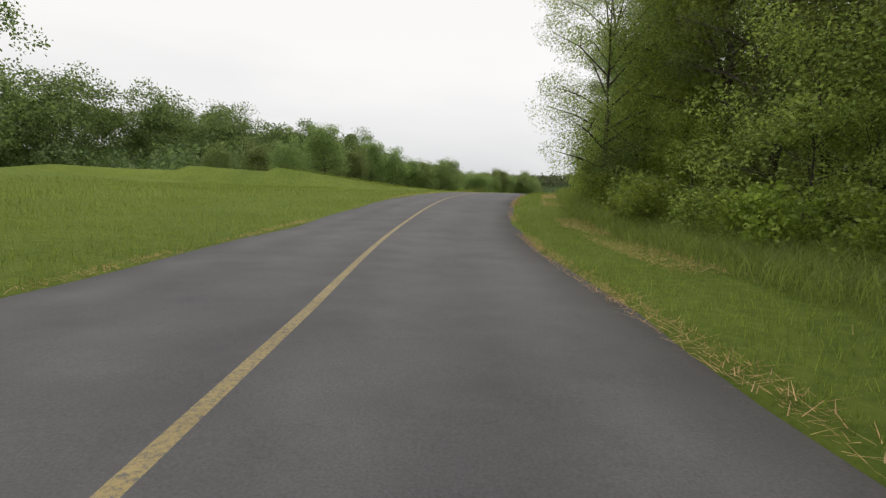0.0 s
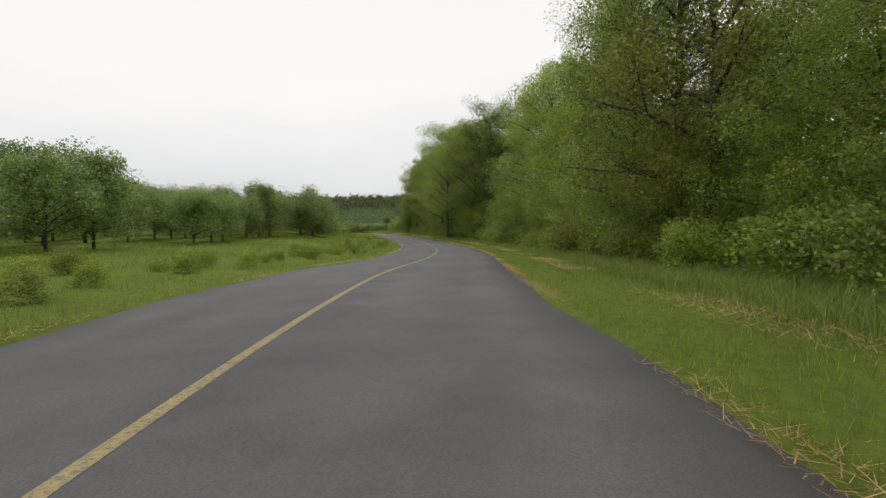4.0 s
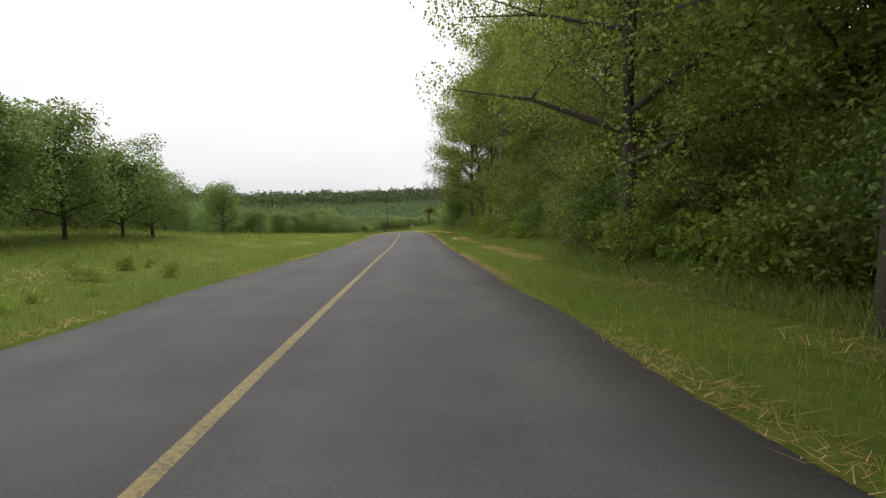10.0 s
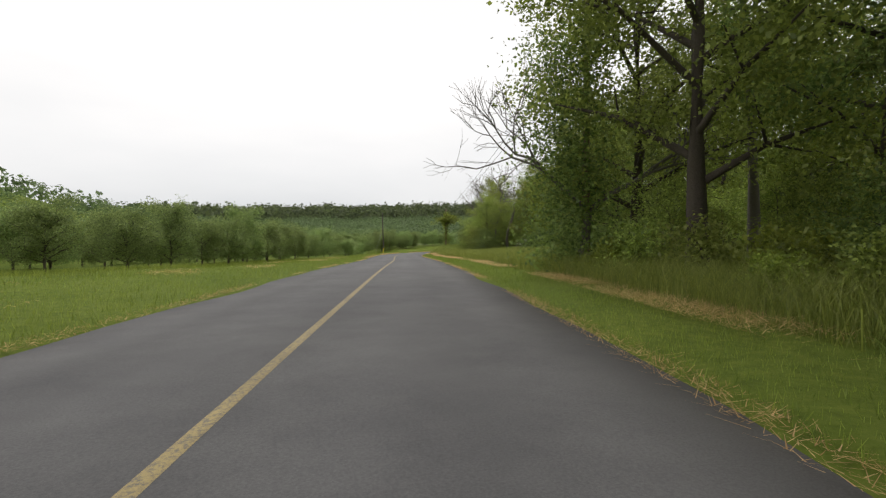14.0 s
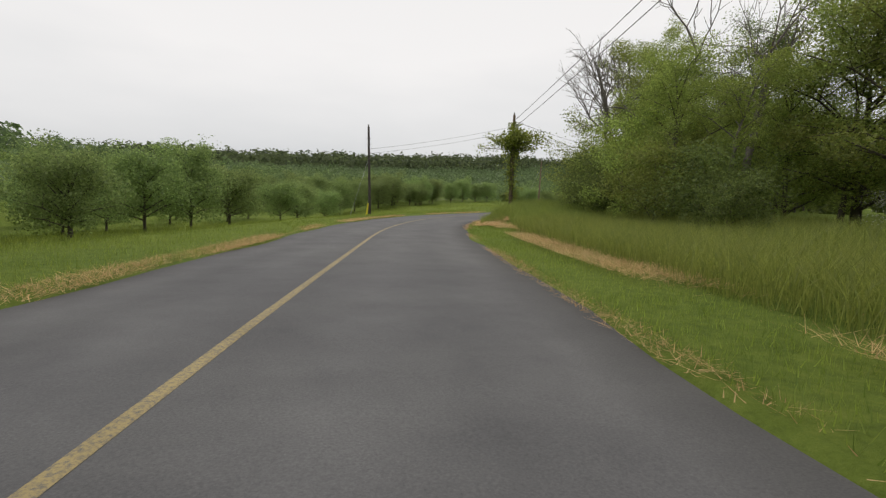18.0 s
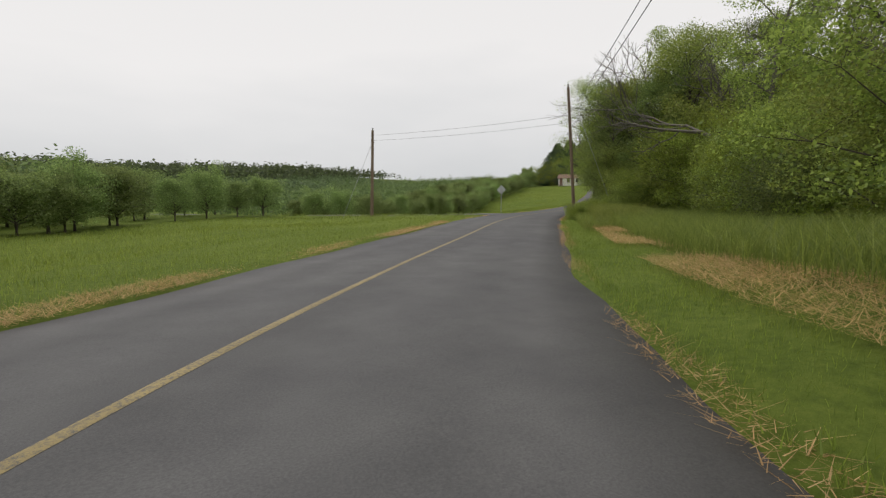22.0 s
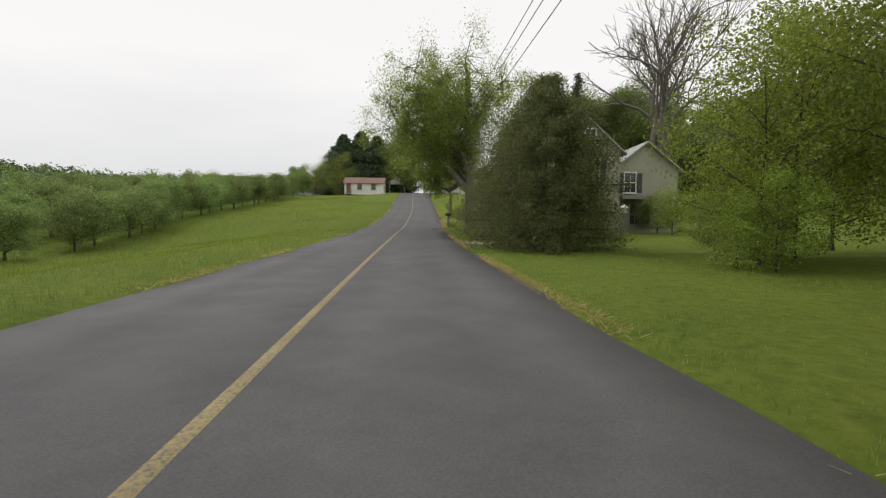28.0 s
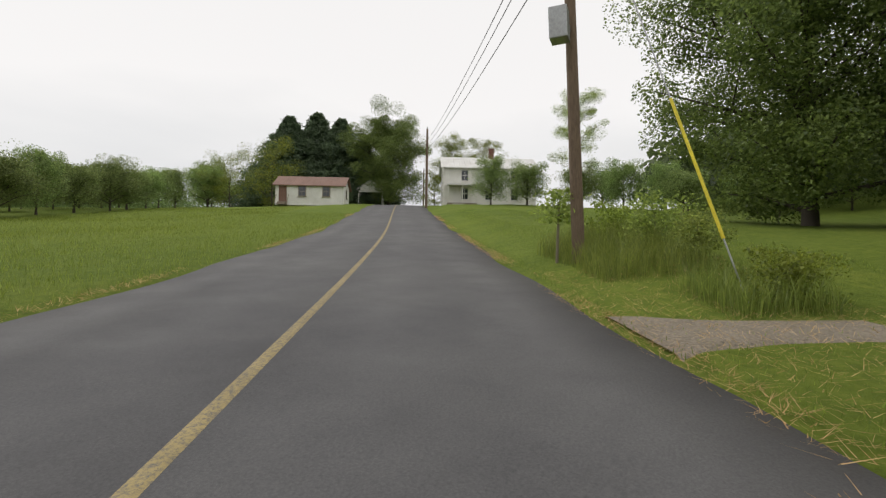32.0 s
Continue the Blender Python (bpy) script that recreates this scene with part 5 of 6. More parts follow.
def mailbox():
    t = thing("mailbox", farm_pose(-3.1, 2.5, None, 4), "black mailbox on a wooden post with a green number plate", "mailbox")
    part("post", boxed(-0.05, -0.05, -0.3, 0.05, 0.05, 0.98), M_WOOD_OLD, t)
    pl = part("number_plate", boxed(-0.065, -0.07, 0.35, -0.052, 0.075, 0.95), M_GREEN, t, "green reflective plate")
    for k in range(3):
        part("plate_bar", boxed(-0.069, -0.02, 0.44 + k * 0.17, -0.066, 0.025, 0.55 + k * 0.17), M_REFLECT, pl)
    bm = bmesh.new()
    prof = [(-0.12, 0.0), (0.12, 0.0), (0.12, 0.13)] + [(0.12 * math.cos(a), 0.13 + 0.12 * math.sin(a)) for a in [math.pi * k / 8 for k in range(1, 8)]] + [(-0.12, 0.13)]
    a = [bm.verts.new((p[0], -0.23, 0.98 + p[1])) for p in prof]
    b = [bm.verts.new((p[0], 0.23, 0.98 + p[1])) for p in prof]
    bm.faces.new(a), bm.faces.new(b[::-1])
    for i in range(len(prof)):
        j = (i + 1) % len(prof)
        bm.faces.new((a[i], b[i], b[j], a[j]))
    bmesh.ops.recalc_face_normals(bm, faces=bm.faces)
    part("box", bm, M_BLACK, t)
    part("flap", boxed(-0.125, 0.23, 0.985, 0.125, 0.245, 1.21, bevel=0.006), M_BLACK, t)
    part("flag", boxed(-0.135, 0.0, 1.08, -0.125, 0.2, 1.12), M_ROOF_RUST, t, "small red flag")


def rock():
    x, y = 55.1, 136.2
    bm = bmesh.new()
    bmesh.ops.create_icosphere(bm, subdivisions=3, radius=0.21)
    for v in bm.verts:
        v.co *= 1 + 0.25 * noise.noise(v.co * 4)
        v.co.z *= 0.65
    ob = part("rock", bm, M_STONE, None)
    ob.matrix_basis = pose(x, y, gz(x, y) + 0.09, 0, 0, 30)
    tagged(ob, "pale rounded boulder in the verge grass", "rock")


marker_post()
road_sign()
mailbox()
rock()

# ---- the parked estate car ----
M_CARBLUE = plain("dark_blue_car_paint", (0.022, 0.03, 0.06), 0.25, 0.4, grain=40, vary=0.1, relief=0)
M_CARGREY = plain("grey_cladding", (0.13, 0.12, 0.105), 0.55, relief=0)
M_TYRE = plain("rubber", (0.02, 0.02, 0.02), 0.9, relief=0.1)
M_RED = plain("red_lamp", (0.45, 0.02, 0.015), 0.25, relief=0)


def car():
    t = thing("car", farm_pose(8.0, 13.6, None, -74), "dark blue estate car with grey lower cladding", "car")
    # x forward, y left; side profile lofted across the width
    lower = [(-2.3, 0.42), (-2.36, 0.62), (-2.3, 0.95), (-1.2, 0.98), (0.9, 0.98), (2.0, 0.86), (2.36, 0.66), (2.34, 0.36), (1.9, 0.28), (-1.9, 0.28)]
    cabin = [(-2.24, 0.95), (-1.98, 1.40), (-1.5, 1.50), (0.1, 1.50), (0.95, 0.98)]

    def loft(prof, w0, w1, zmid, name, m):
        bm = bmesh.new()
        rows = []
        for y, k in ((-1, 1.0), (-0.92, 1.0), (0.92, 1.0), (1, 1.0)):
            row = []
            for x, z in prof:
                w = w0 + (w1 - w0) * max(0, min(1, (z - zmid) / 0.55))
                inset = 0.97 if abs(y) == 1 else 1.0
                row.append(bm.verts.new((x * inset, y * w, zmid + (z - zmid) * (0.96 if abs(y) == 1 else 1.0))))
            rows.append(row)
        n = len(prof)
        for a, b in zip(rows, rows[1:]):
            for i in range(n):
                bm.faces.new((a[i], a[(i + 1) % n], b[(i + 1) % n], b[i]))
        bm.faces.new(rows[0][::-1]), bm.faces.new(rows[-1])
        bmesh.ops.recalc_face_normals(bm, faces=bm.faces)
        ob = part(name, bm, m, t)
        ob.data.polygons.foreach_set("use_smooth", [len(p.vertices) == 4 for p in ob.data.polygons])
        return ob
    body = loft(lower, 0.86, 0.86, 0.3, "body", M_CARBLUE)
    loft(cabin, 0.82, 0.62, 0.96, "cabin", M_CARBLUE)
    for sd in (-1, 1):
        for x0, x1, zz in ((-1.85, -1.15, 1.38), (-1.05, -0.25, 1.40), (-0.15, 0.55, 1.36)):
            bm = bmesh.new()
            fx = 0.25 if x1 > 0.5 else 0.0
            q = [(x0, sd * 0.835, 1.0), (x1, sd * 0.835, 1.0), (x1 - fx, sd * 0.70, zz), (x0 + (0.12 if x0 < -1.5 else 0), sd * 0.70, zz)]
            vs = [bm.verts.new(c) for c in q]
            bm.faces.new(vs if sd < 0 else vs[::-1])
            bmesh.ops.solidify(bm, geom=bm.faces[:], thickness=0.015)
            part("side_window", bm, M_GLASS, t)
        part("cladding", boxed(-2.28, sd * 0.88 - 0.02, 0.28, 2.2, sd * 0.88 + 0.02, 0.55, bevel=0.01), M_CARGREY, t, "grey plastic cladding")
        part("mirror", boxed(0.62, sd * 1.0 - 0.1, 0.98, 0.76, sd * 1.0 + 0.06, 1.12, bevel=0.03), M_CARBLUE, t)
        part("tail_light", boxed(-2.36, sd * 0.72 - 0.14, 0.88, -2.1, sd * 0.72 + 0.155, 1.12, bevel=0.02), M_RED, t, "red tail light")
        part("roof_rail", rod((-1.8, sd * 0.6, 1.55), (0.1, sd * 0.6, 1.55), 0.022, seg=6), M_BLACK, t)
        part("door_handle", boxed(-0.35, sd * 0.87 - 0.02, 0.86, -0.15, sd * 0.87 + 0.02, 0.9), M_BLACK, t)
        for x in (-1.4, 1.35):
            wh = part("wheel", rod((x, sd * 0.70, 0.33), (x, sd * 0.90, 0.33), 0.33, seg=24), M_TYRE, t)
            part("rim", rod((x, sd * 0.88, 0.33), (x, sd * 0.915, 0.33), 0.21, 0.19, seg=16), M_ALU, wh)
            for k in range(5):
                a = k * 2 * math.pi / 5
                part("spoke", rod((x, sd * 0.925, 0.33), (x + 0.18 * math.cos(a), sd * 0.925, 0.33 + 0.18 * math.sin(a)), 0.025, seg=5), M_ALU, wh)
            part("arch", rod((x, sd * 0.84, 0.36), (x, sd * 0.885, 0.36), 0.40, seg=24), M_CARGREY, t)
    bm = bmesh.new()
    vs = [bm.verts.new(c) for c in ((-2.25, -0.62, 1.0), (-2.25, 0.62, 1.0), (-2.02, 0.55, 1.38), (-2.02, -0.55, 1.38))]
    bm.faces.new(vs[::-1])
    bmesh.ops.solidify(bm, geom=bm.faces[:], thickness=0.02)
    part("rear_window", bm, M_GLASS, t)
    bm = bmesh.new()
    vs = [bm.verts.new(c) for c in ((0.92, -0.7, 1.02), (0.92, 0.7, 1.02), (0.22, 0.58, 1.45), (0.22, -0.58, 1.45))]
    bm.faces.new(vs)
    bmesh.ops.solidify(bm, geom=bm.faces[:], thickness=0.02)
    part("windscreen", bm, M_GLASS, t)
    part("bumper", boxed(-2.46, -0.82, 0.36, -2.2, 0.82, 0.62, bevel=0.05), M_CARGREY, t)
    part("front_bumper", boxed(2.2, -0.82, 0.32, 2.42, 0.82, 0.6, bevel=0.05), M_CARGREY, t)
    pl = part("number_plate", boxed(-2.39, -0.17, 0.72, -2.36, 0.17, 0.86), M_REFLECT, t)
    part("plate_bar", boxed(-2.395, -0.12, 0.76, -2.389, 0.12, 0.82), M_SHUTTER, pl)
    for sd in (-1, 1):
        part("headlight", boxed(2.1, sd * 0.62 - 0.16, 0.62, 2.34, sd * 0.62 + 0.16, 0.78, bevel=0.03), M_GLASS, t)


car()

# ---- garden trees ----
def conifer(seed, h, r, n, leaf, mat_leaf, droop=0.3, taper=1.0, base=0.03):
    rng = np.random.RandomState(seed)
    V, Fc = [], []
    tube(V, Fc, [(0, 0, -0.3), (0, 0, h * 0.5), (0, 0, h * 0.97)], [0.02 * h, 0.012 * h, 0.004], 7)
    c = []
    tiers = int(h * 3.2)
    for k in range(tiers):
        z = h * (base + (0.97 - base) * k / tiers)
        rad = r * (1 - (z / h) ** taper) + 0.12
        for j in range(int(5 + rad * 4)):
            a = rng.uniform(0, 6.283)
            L = rad * rng.uniform(0.65, 1.1)
            tip = np.array([math.cos(a) * L, math.sin(a) * L, z - droop * L * 0.5 + 0.15 * L])
            tube(V, Fc, [(0, 0, z), tuple(tip)], [0.02, 0.006], 3)
            m = int(n / (tiers * 9)) + 2
            f = rng.uniform(0.3, 1.05, m)[:, None]
            c.append(np.array([0, 0, z]) * (1 - f) + tip * f + rng.normal(0, 0.10 + 0.03 * rad, (m, 3)))
    c = np.vstack(c)
    return mesh("trunk", V, Fc, M_BARK, True), quads("crown", leaf_quads(c, leaf, rng, droop=0.5, aspect=0.4), mat_leaf)


def willow(seed, h, spread, n_strands, mat_leaf):
    rng = np.random.RandomState(seed)
    V, Fc = [], []
    tube(V, Fc, [(0, 0, -0.3), (0.2, 0, h * 0.3), (0.1, 0.2, h * 0.6), (0, 0, h * 0.9)], [0.35, 0.28, 0.16, 0.04], 8)
    c = []
    for k in range(n_strands):
        a, r = rng.uniform(0, 6.283), spread * rng.uniform(0.1, 1) ** 0.6
        z1 = h * (1.0 - 0.45 * (r / spread) ** 2) * rng.uniform(0.8, 1.0)
        x, y = math.cos(a) * r, math.sin(a) * r
        if k % 7 == 0:
            tube(V, Fc, [(0.1, 0.1, h * rng.uniform(0.3, 0.6)), (x * 0.6, y * 0.6, z1 * 0.92), (x, y, z1)], [0.08, 0.05, 0.01], 4)
        L = rng.uniform(0.3, 0.85) * z1
        m = int(L * 17)
        f = np.linspace(0, 1, m)[:, None]
        sway = rng.normal(0, 0.12, 2)
        c.append(np.column_stack([x + sway[0] * f + rng.normal(0, 0.07, (m, 1)), y + sway[1] * f + rng.normal(0, 0.07, (m, 1)), z1 - L * f]))
    c = np.vstack(c)
    c = c[c[:, 2] > 0.4]
    return mesh("trunk", V, Fc, M_BARK_GREY, True), quads("crown", leaf_quads(c, 0.15, rng, droop=1.6, aspect=0.28), mat_leaf)


def bare_tree(seed, h, material, forks=2, depth=6):
    """A leafless tree: limbs that fork again and again."""
    rng = np.random.RandomState(seed)
    low, high = ([], []), ([], [])

    def grow(p, d, length, r, level):
        d = d / np.linalg.norm(d)
        m = p + d * length * 0.5 + rng.normal(0, 0.04 * length, 3)
        e = p + d * length + rng.normal(0, 0.05 * length, 3)
        tube(*(low if level < 2 else high), [p, m, e], [r, r * 0.85, r * 0.7], 7 if level < 2 else 4)
        if level >= depth or r < 0.006:
            return
        for _ in range(2 if level < 1 else rng.choice([2, 3])):
            nd = d + rng.normal(0, 0.42, 3) + np.array([0, 0, 0.12])
            grow(e, nd, length * rng.uniform(0.62, 0.86), r * rng.uniform(0.5, 0.68), level + 1)
        if level > 1:
            grow(m, d + rng.normal(0, 0.7, 3), length * 0.55, r * 0.4, level + 2)
    for k in range(forks):
        grow(np.array([0.25 * k, 0.1 * k, -0.2]), np.array([rng.uniform(-0.2, 0.2), rng.uniform(-0.2, 0.2), 1.0]), h * 0.28, 0.02 * h, 0)
    return mesh("trunk", *low, material, True), mesh("branch_work", *high, material, True)


def bare_parts(pair, ob):
    part("trunk", pair[0], None, ob)
    tagged(part("branch_work", pair[1], None, ob), kind="stuff")


def put(name, pair, u, n, label, category="tree", scale=1.0, turn=0.0, group="", squash=1.0):
    x, y = farm(u, n)
    return plant(name, parts_of(pair), x, y, label, category, group, scale, turn, squash=squash)


YEW = conifer(3, 6.4, 3.5, 60000, 0.1, M_NEEDLE, taper=2.7)
SPIRE = conifer(5, 10.0, 1.1, 12000, 0.12, M_SPRUCE, taper=1.0)
SPRUCE = conifer(6, 13.0, 7.4, 44000, 0.3, M_SPRUCE, taper=1.25)
put("yew", YEW, -24.8, 5.4, "tall dark evergreen reaching to the ground", "evergreen", 0.8, squash=1.3)
put("yew", YEW, -17.0, 5.2, "broad dark evergreen bush reaching to the ground", "evergreen", 0.74, 120, squash=1.25)
put("yew", YEW, -17.5, 8.6, "broad dark evergreen bush reaching to the ground", "evergreen", 0.6, 220)
put("spire_spruce", SPIRE, -13.5, 9.8, "narrow dark spruce with a pointed top", "spruce")
for u, n, s in ((80, -21, 1.2), (82, -17, 1.28), (80, -12.8, 1.15), (83, -9.6, 0.95)):
    put("spruce", SPRUCE, u, n, "tall dark spruce behind the shed", "spruce", s, u * 7, "spruces")
WILLOW = willow(8, 9.5, 4.2, 520, M_LEAF_WILLOW)
put("willow", WILLOW, -35.5, 13.5, "large weeping willow with hanging yellow-green foliage")
put("willow", WILLOW, -31.0, 17.0, "large weeping willow with hanging yellow-green foliage", "tree", 1.15, 90)
PALE = tree_mesh(91, 6.0, 2.6, 0.1, 0.1, 16, 10500, 0.115, M_LEAF_PALE, M_BARK, 1.2)
for u, n, s in ((-30.3, 9.8, 0.72), (-28.6, 12.0, 0.95), (-26.5, 13.2, 1.1), (-24.5, 16.5, 1.25), (-32.5, 13.0, 1.1), (-31.5, 17.5, 1.2)):
    put("pale_tree", PALE, u, n, "feathery yellow-green garden tree", "tree", s, u * 37)
for u, n, k, s in ((-31.8, 9.2, 1, 0.55), (-30.8, 8.9, 0, 0.5), (-29.4, 10.4, 1, 0.6), (-27.6, 10.2, 0, 0.5), (-9.5, 7.6, 0, 0.5), (-7.0, 7.2, 1, 0.45), (-4.5, 7.3, 0, 0.42), (-5.4, 6.2, 3, 0.28), (-8.4, 5.7, 2, 0.5), (1.7, 9.2, 2, 0.24), (-3.3, 7.1, 2, 0.62), (-4.2, 6.5, 0, 0.45), (-2.6, 7.6, 0, 0.5), (-16, 14.5, 0, 0.7), (-12, 15.5, 2, 0.8)):
    put("garden_shrub", SHRUB[k], u, n, "untidy green garden shrub", "shrub", s, u * 31, "garden shrubs")
DEAD = bare_tree(17, 19.0, M_BARK_GREY)
for u, n, s, a in ((-6.5, 17.5, 1.0, 20), (-2.0, 21.0, 0.95, 140)):
    x, y = farm(u, n)
    ob = thing("bare_tree", pose(x, y, gz(x, y), 0, 0, a) @ Matrix.Diagonal((s, s, s, 1)), "large leafless tree with fine forking branches", "tree")
    bare_parts(DEAD, ob)


def roadside_giant():
    """The old tree by the house: one huge trunk, a limb over the road and drooping foliage."""
    rng = np.random.RandomState(23)
    t = thing("old_tree", farm_pose(-9.8, 3.75, None), "huge old tree with a limb hanging over the road", "tree")
    V, Fc = [], []
    stem = [(0, 0, -0.3), (0, 0, 0.35), (0.05, 0.05, 3.0), (0.15, 0.1, 5.6), (0.1, 0.3, 8.0)]
    tube(V, Fc, stem, [0.50, 0.35, 0.29, 0.24, 0.15], 14)
    tips = []
    # limbs: height of the fork, then the end (along the road, to its left, height)
    ends = [(2.9, (0.6, 5.6, 8.6)), (4.4, (-0.5, 4.2, 10.0)), (6.0, (1.5, 5.0, 12.0)), (6.5, (3.5, 2.0, 12.0)), (8.5, (-1.0, 0.5, 13.5)), (7.0, (3.0, -2.0, 12.0)), (5.5, (-1.8, 2.2, 10.5)),
            (4.6, (4.8, 2.6, 8.6)), (5.0, (0.8, 6.0, 9.4)), (5.6, (1.8, 5.6, 9.8)), (6.0, (5.2, 0.5, 9.0)), (6.5, (-2.5, -2.0, 10.0)), (8.0, (2.0, 2.5, 14.0)), (7.5, (0.0, 4.5, 12.6)),
            (3.4, (1.2, 5.2, 5.6)), (4.0, (3.2, 4.0, 5.4)), (4.4, (0.5, 3.6, 5.2)), (3.8, (5.0, 2.6, 4.8)), (3.4, (5.2, 3.0, 4.2)), (4.6, (0.6, 5.8, 7.0)), (4.6, (5.2, 3.4, 5.6)), (5.2, (5.4, 1.6, 5.8)), (3.6, (4.8, 0.6, 4.4))]
    # the low limb that dips and runs on beside the road
    tube(V, Fc, [(0.1, 0.1, 3.5), (1.2, 0.4, 3.9), (2.2, 0.9, 3.35), (3.2, 1.3, 3.1), (4.3, 1.9, 3.4), (5.3, 2.9, 4.0)], [0.21, 0.19, 0.17, 0.14, 0.10, 0.03], 9)
    for k, (z0, e) in enumerate(ends):
        e = np.array(e, float)
        e[2] = min(e[2], 9 + (e[2] - 9) * 0.55)
        o = np.array((0.1, 0.15, z0))
        m = o * 0.5 + e * 0.5 + np.array([rng.uniform(-0.6, 0.6), rng.uniform(-0.6, 0.6), rng.uniform(0.0, 0.9) + (1.3 if k > 13 else 0)])
        r = 0.24 if k in (0, 4) else 0.15 if k == 18 else 0.062
        tube(V, Fc, [o, o * 0.7 + m * 0.3 + rng.normal(0, 0.12, 3), m, m * 0.5 + e * 0.5 + rng.normal(0, 0.2, 3), e], [r, r * 0.85, r * 0.6, r * 0.35, 0.02], 7)
        for _ in range(16):
            f = rng.uniform(-0.45, 1.0)
            b = m + (e - m) * f if f > 0 else m + (o - m) * -f
            q = b + rng.normal(0, 1.0, 3)
            q[2] = max(q[2], 4.3)
            tube(V, Fc, [b, q], [0.035, 0.01], 4)
            tips.append(q)
            if rng.uniform() < 0.5:
                q2 = q + np.array([rng.normal(0, 0.3), rng.normal(0, 0.3), -rng.uniform(0.4, 1.5)])
                q2[2] = max(q2[2], 4.0)
                tube(V, Fc, [q, q2], [0.011, 0.005], 3)
                tips += [q2, (q + q2) / 2]
        tips.append(e)
    # curtains of fine twigs below the forward limbs
    curtain = []
    for k in range(30):
        b = np.array([rng.uniform(3.4, 5.4), rng.uniform(1.1, 3.3), rng.uniform(3.9, 5.0)])
        q = b + np.array([rng.normal(0, 0.15), rng.normal(0, 0.15), -rng.uniform(0.5, 1.7)])
        q[2] = max(q[2], 2.75)
        tube(V, Fc, [b, (b + q) / 2 + rng.normal(0, 0.06, 3), q], [0.012, 0.008, 0.004], 3)
        curtain += [q, q * 0.75 + b * 0.25, q * 0.5 + b * 0.5, q * 0.25 + b * 0.75]
    part("trunk", mesh("trunk", V, Fc, M_BARK_GREY, True), None, t)
    tips = np.array(tips)
    n = 140000
    pick = rng.randint(0, len(tips), n)
    c = tips[pick] + rng.normal(0, 1, (n, 3)) * rng.uniform(0.18, 0.5, len(tips))[pick, None]
    c = c[(c[:, 2] > 3.9) | (c[:, 1] < 1.2) | ((c[:, 2] > 2.5) & (c[:, 0] > 3) & (c[:, 1] < 3.4))]
    curtain = np.repeat(np.array(curtain), 55, axis=0)
    c = np.vstack([c, curtain + rng.normal(0, 0.16, curtain.shape)])
    part("crown", quads("crown", leaf_quads(c, 0.105, rng, droop=0.5, aspect=0.5), M_LEAF), None, t)


roadside_giant()
MAPLE = tree_mesh(95, 12.0, 5.0, 0.06, 0.3, 46, 150000, 0.15, M_LEAF_DARK, M_BARK, 1.6)
put("maple", MAPLE, 20.0, 16.5, "dense dark green maple with low branches", "tree", 1.0, 10)
put("maple", MAPLE, 11.5, 20.5, "dense dark green maple with low branches", "tree", 0.9, 140)
put("maple", MAPLE, 18.0, 27.0, "dense dark green maple with low branches", "tree", 0.95, 240)
put("tree", MAPLE, 76.0, -4.8, "tall leafy tree overhanging the road's crest", "tree", 0.95, 60)
put("tree", WOOD[0], 80.0, 5.0, "leafy tree behind the white house", "tree", 0.75, 200)
put("tree", WOOD[3], 86.0, 11.0, "leafy tree behind the white house", "tree", 0.75, 200)
put("tree", WOOD[2], 82.0, 2.4, "leafy tree overhanging the road's crest", "tree", 0.45, 100)
put("round_tree", PALE, 66.0, -19.5, "round pale green tree beside the shed", "tree", 1.15, 30)
put("round_tree", PALE, 62.0, -23.5, "round pale green tree beside the shed", "tree", 0.9, 80)
put("sparse_tree", THIN[0], 44.0, 14.0, "thin-leaved open tree by the orchard", "tree", 0.72, 75, squash=0.9)
for u, n, s in ((51, 7.4, 0.95), (50, 11.0, 0.95), (49, 16, 0.9), (45, 19, 0.9), (40, 22, 0.85), (47, 24, 0.9), (38, 27, 0.85), (33, 25, 0.8), (53, 20, 1.0), (44, 31, 0.9), (50, 28, 0.9), (36, 33, 0.9), (30, 38, 0.9)):
    put("orchard_tree", ORCH[int(u) % 4], u, n, "low spreading fruit tree in the home orchard", "fruit tree", s, u * 53, "home orchard")
for i in range(12):
    put("tree", WOOD[i % 5], -20 + i * 9, 44 + (i % 3) * 5, "leafy tree behind the farm", "tree", 0.7, i * 70, "farm trees")
for i in range(26):
    u = -66 + i * 1.3
    if u < -38:
        put("tree", (WOOD + THIN)[i % 8], u, 12.5 + (i % 3) * 5, "leafy tree of the wood beside the farm", "tree", 0.75, i * 70, "roadside wood")


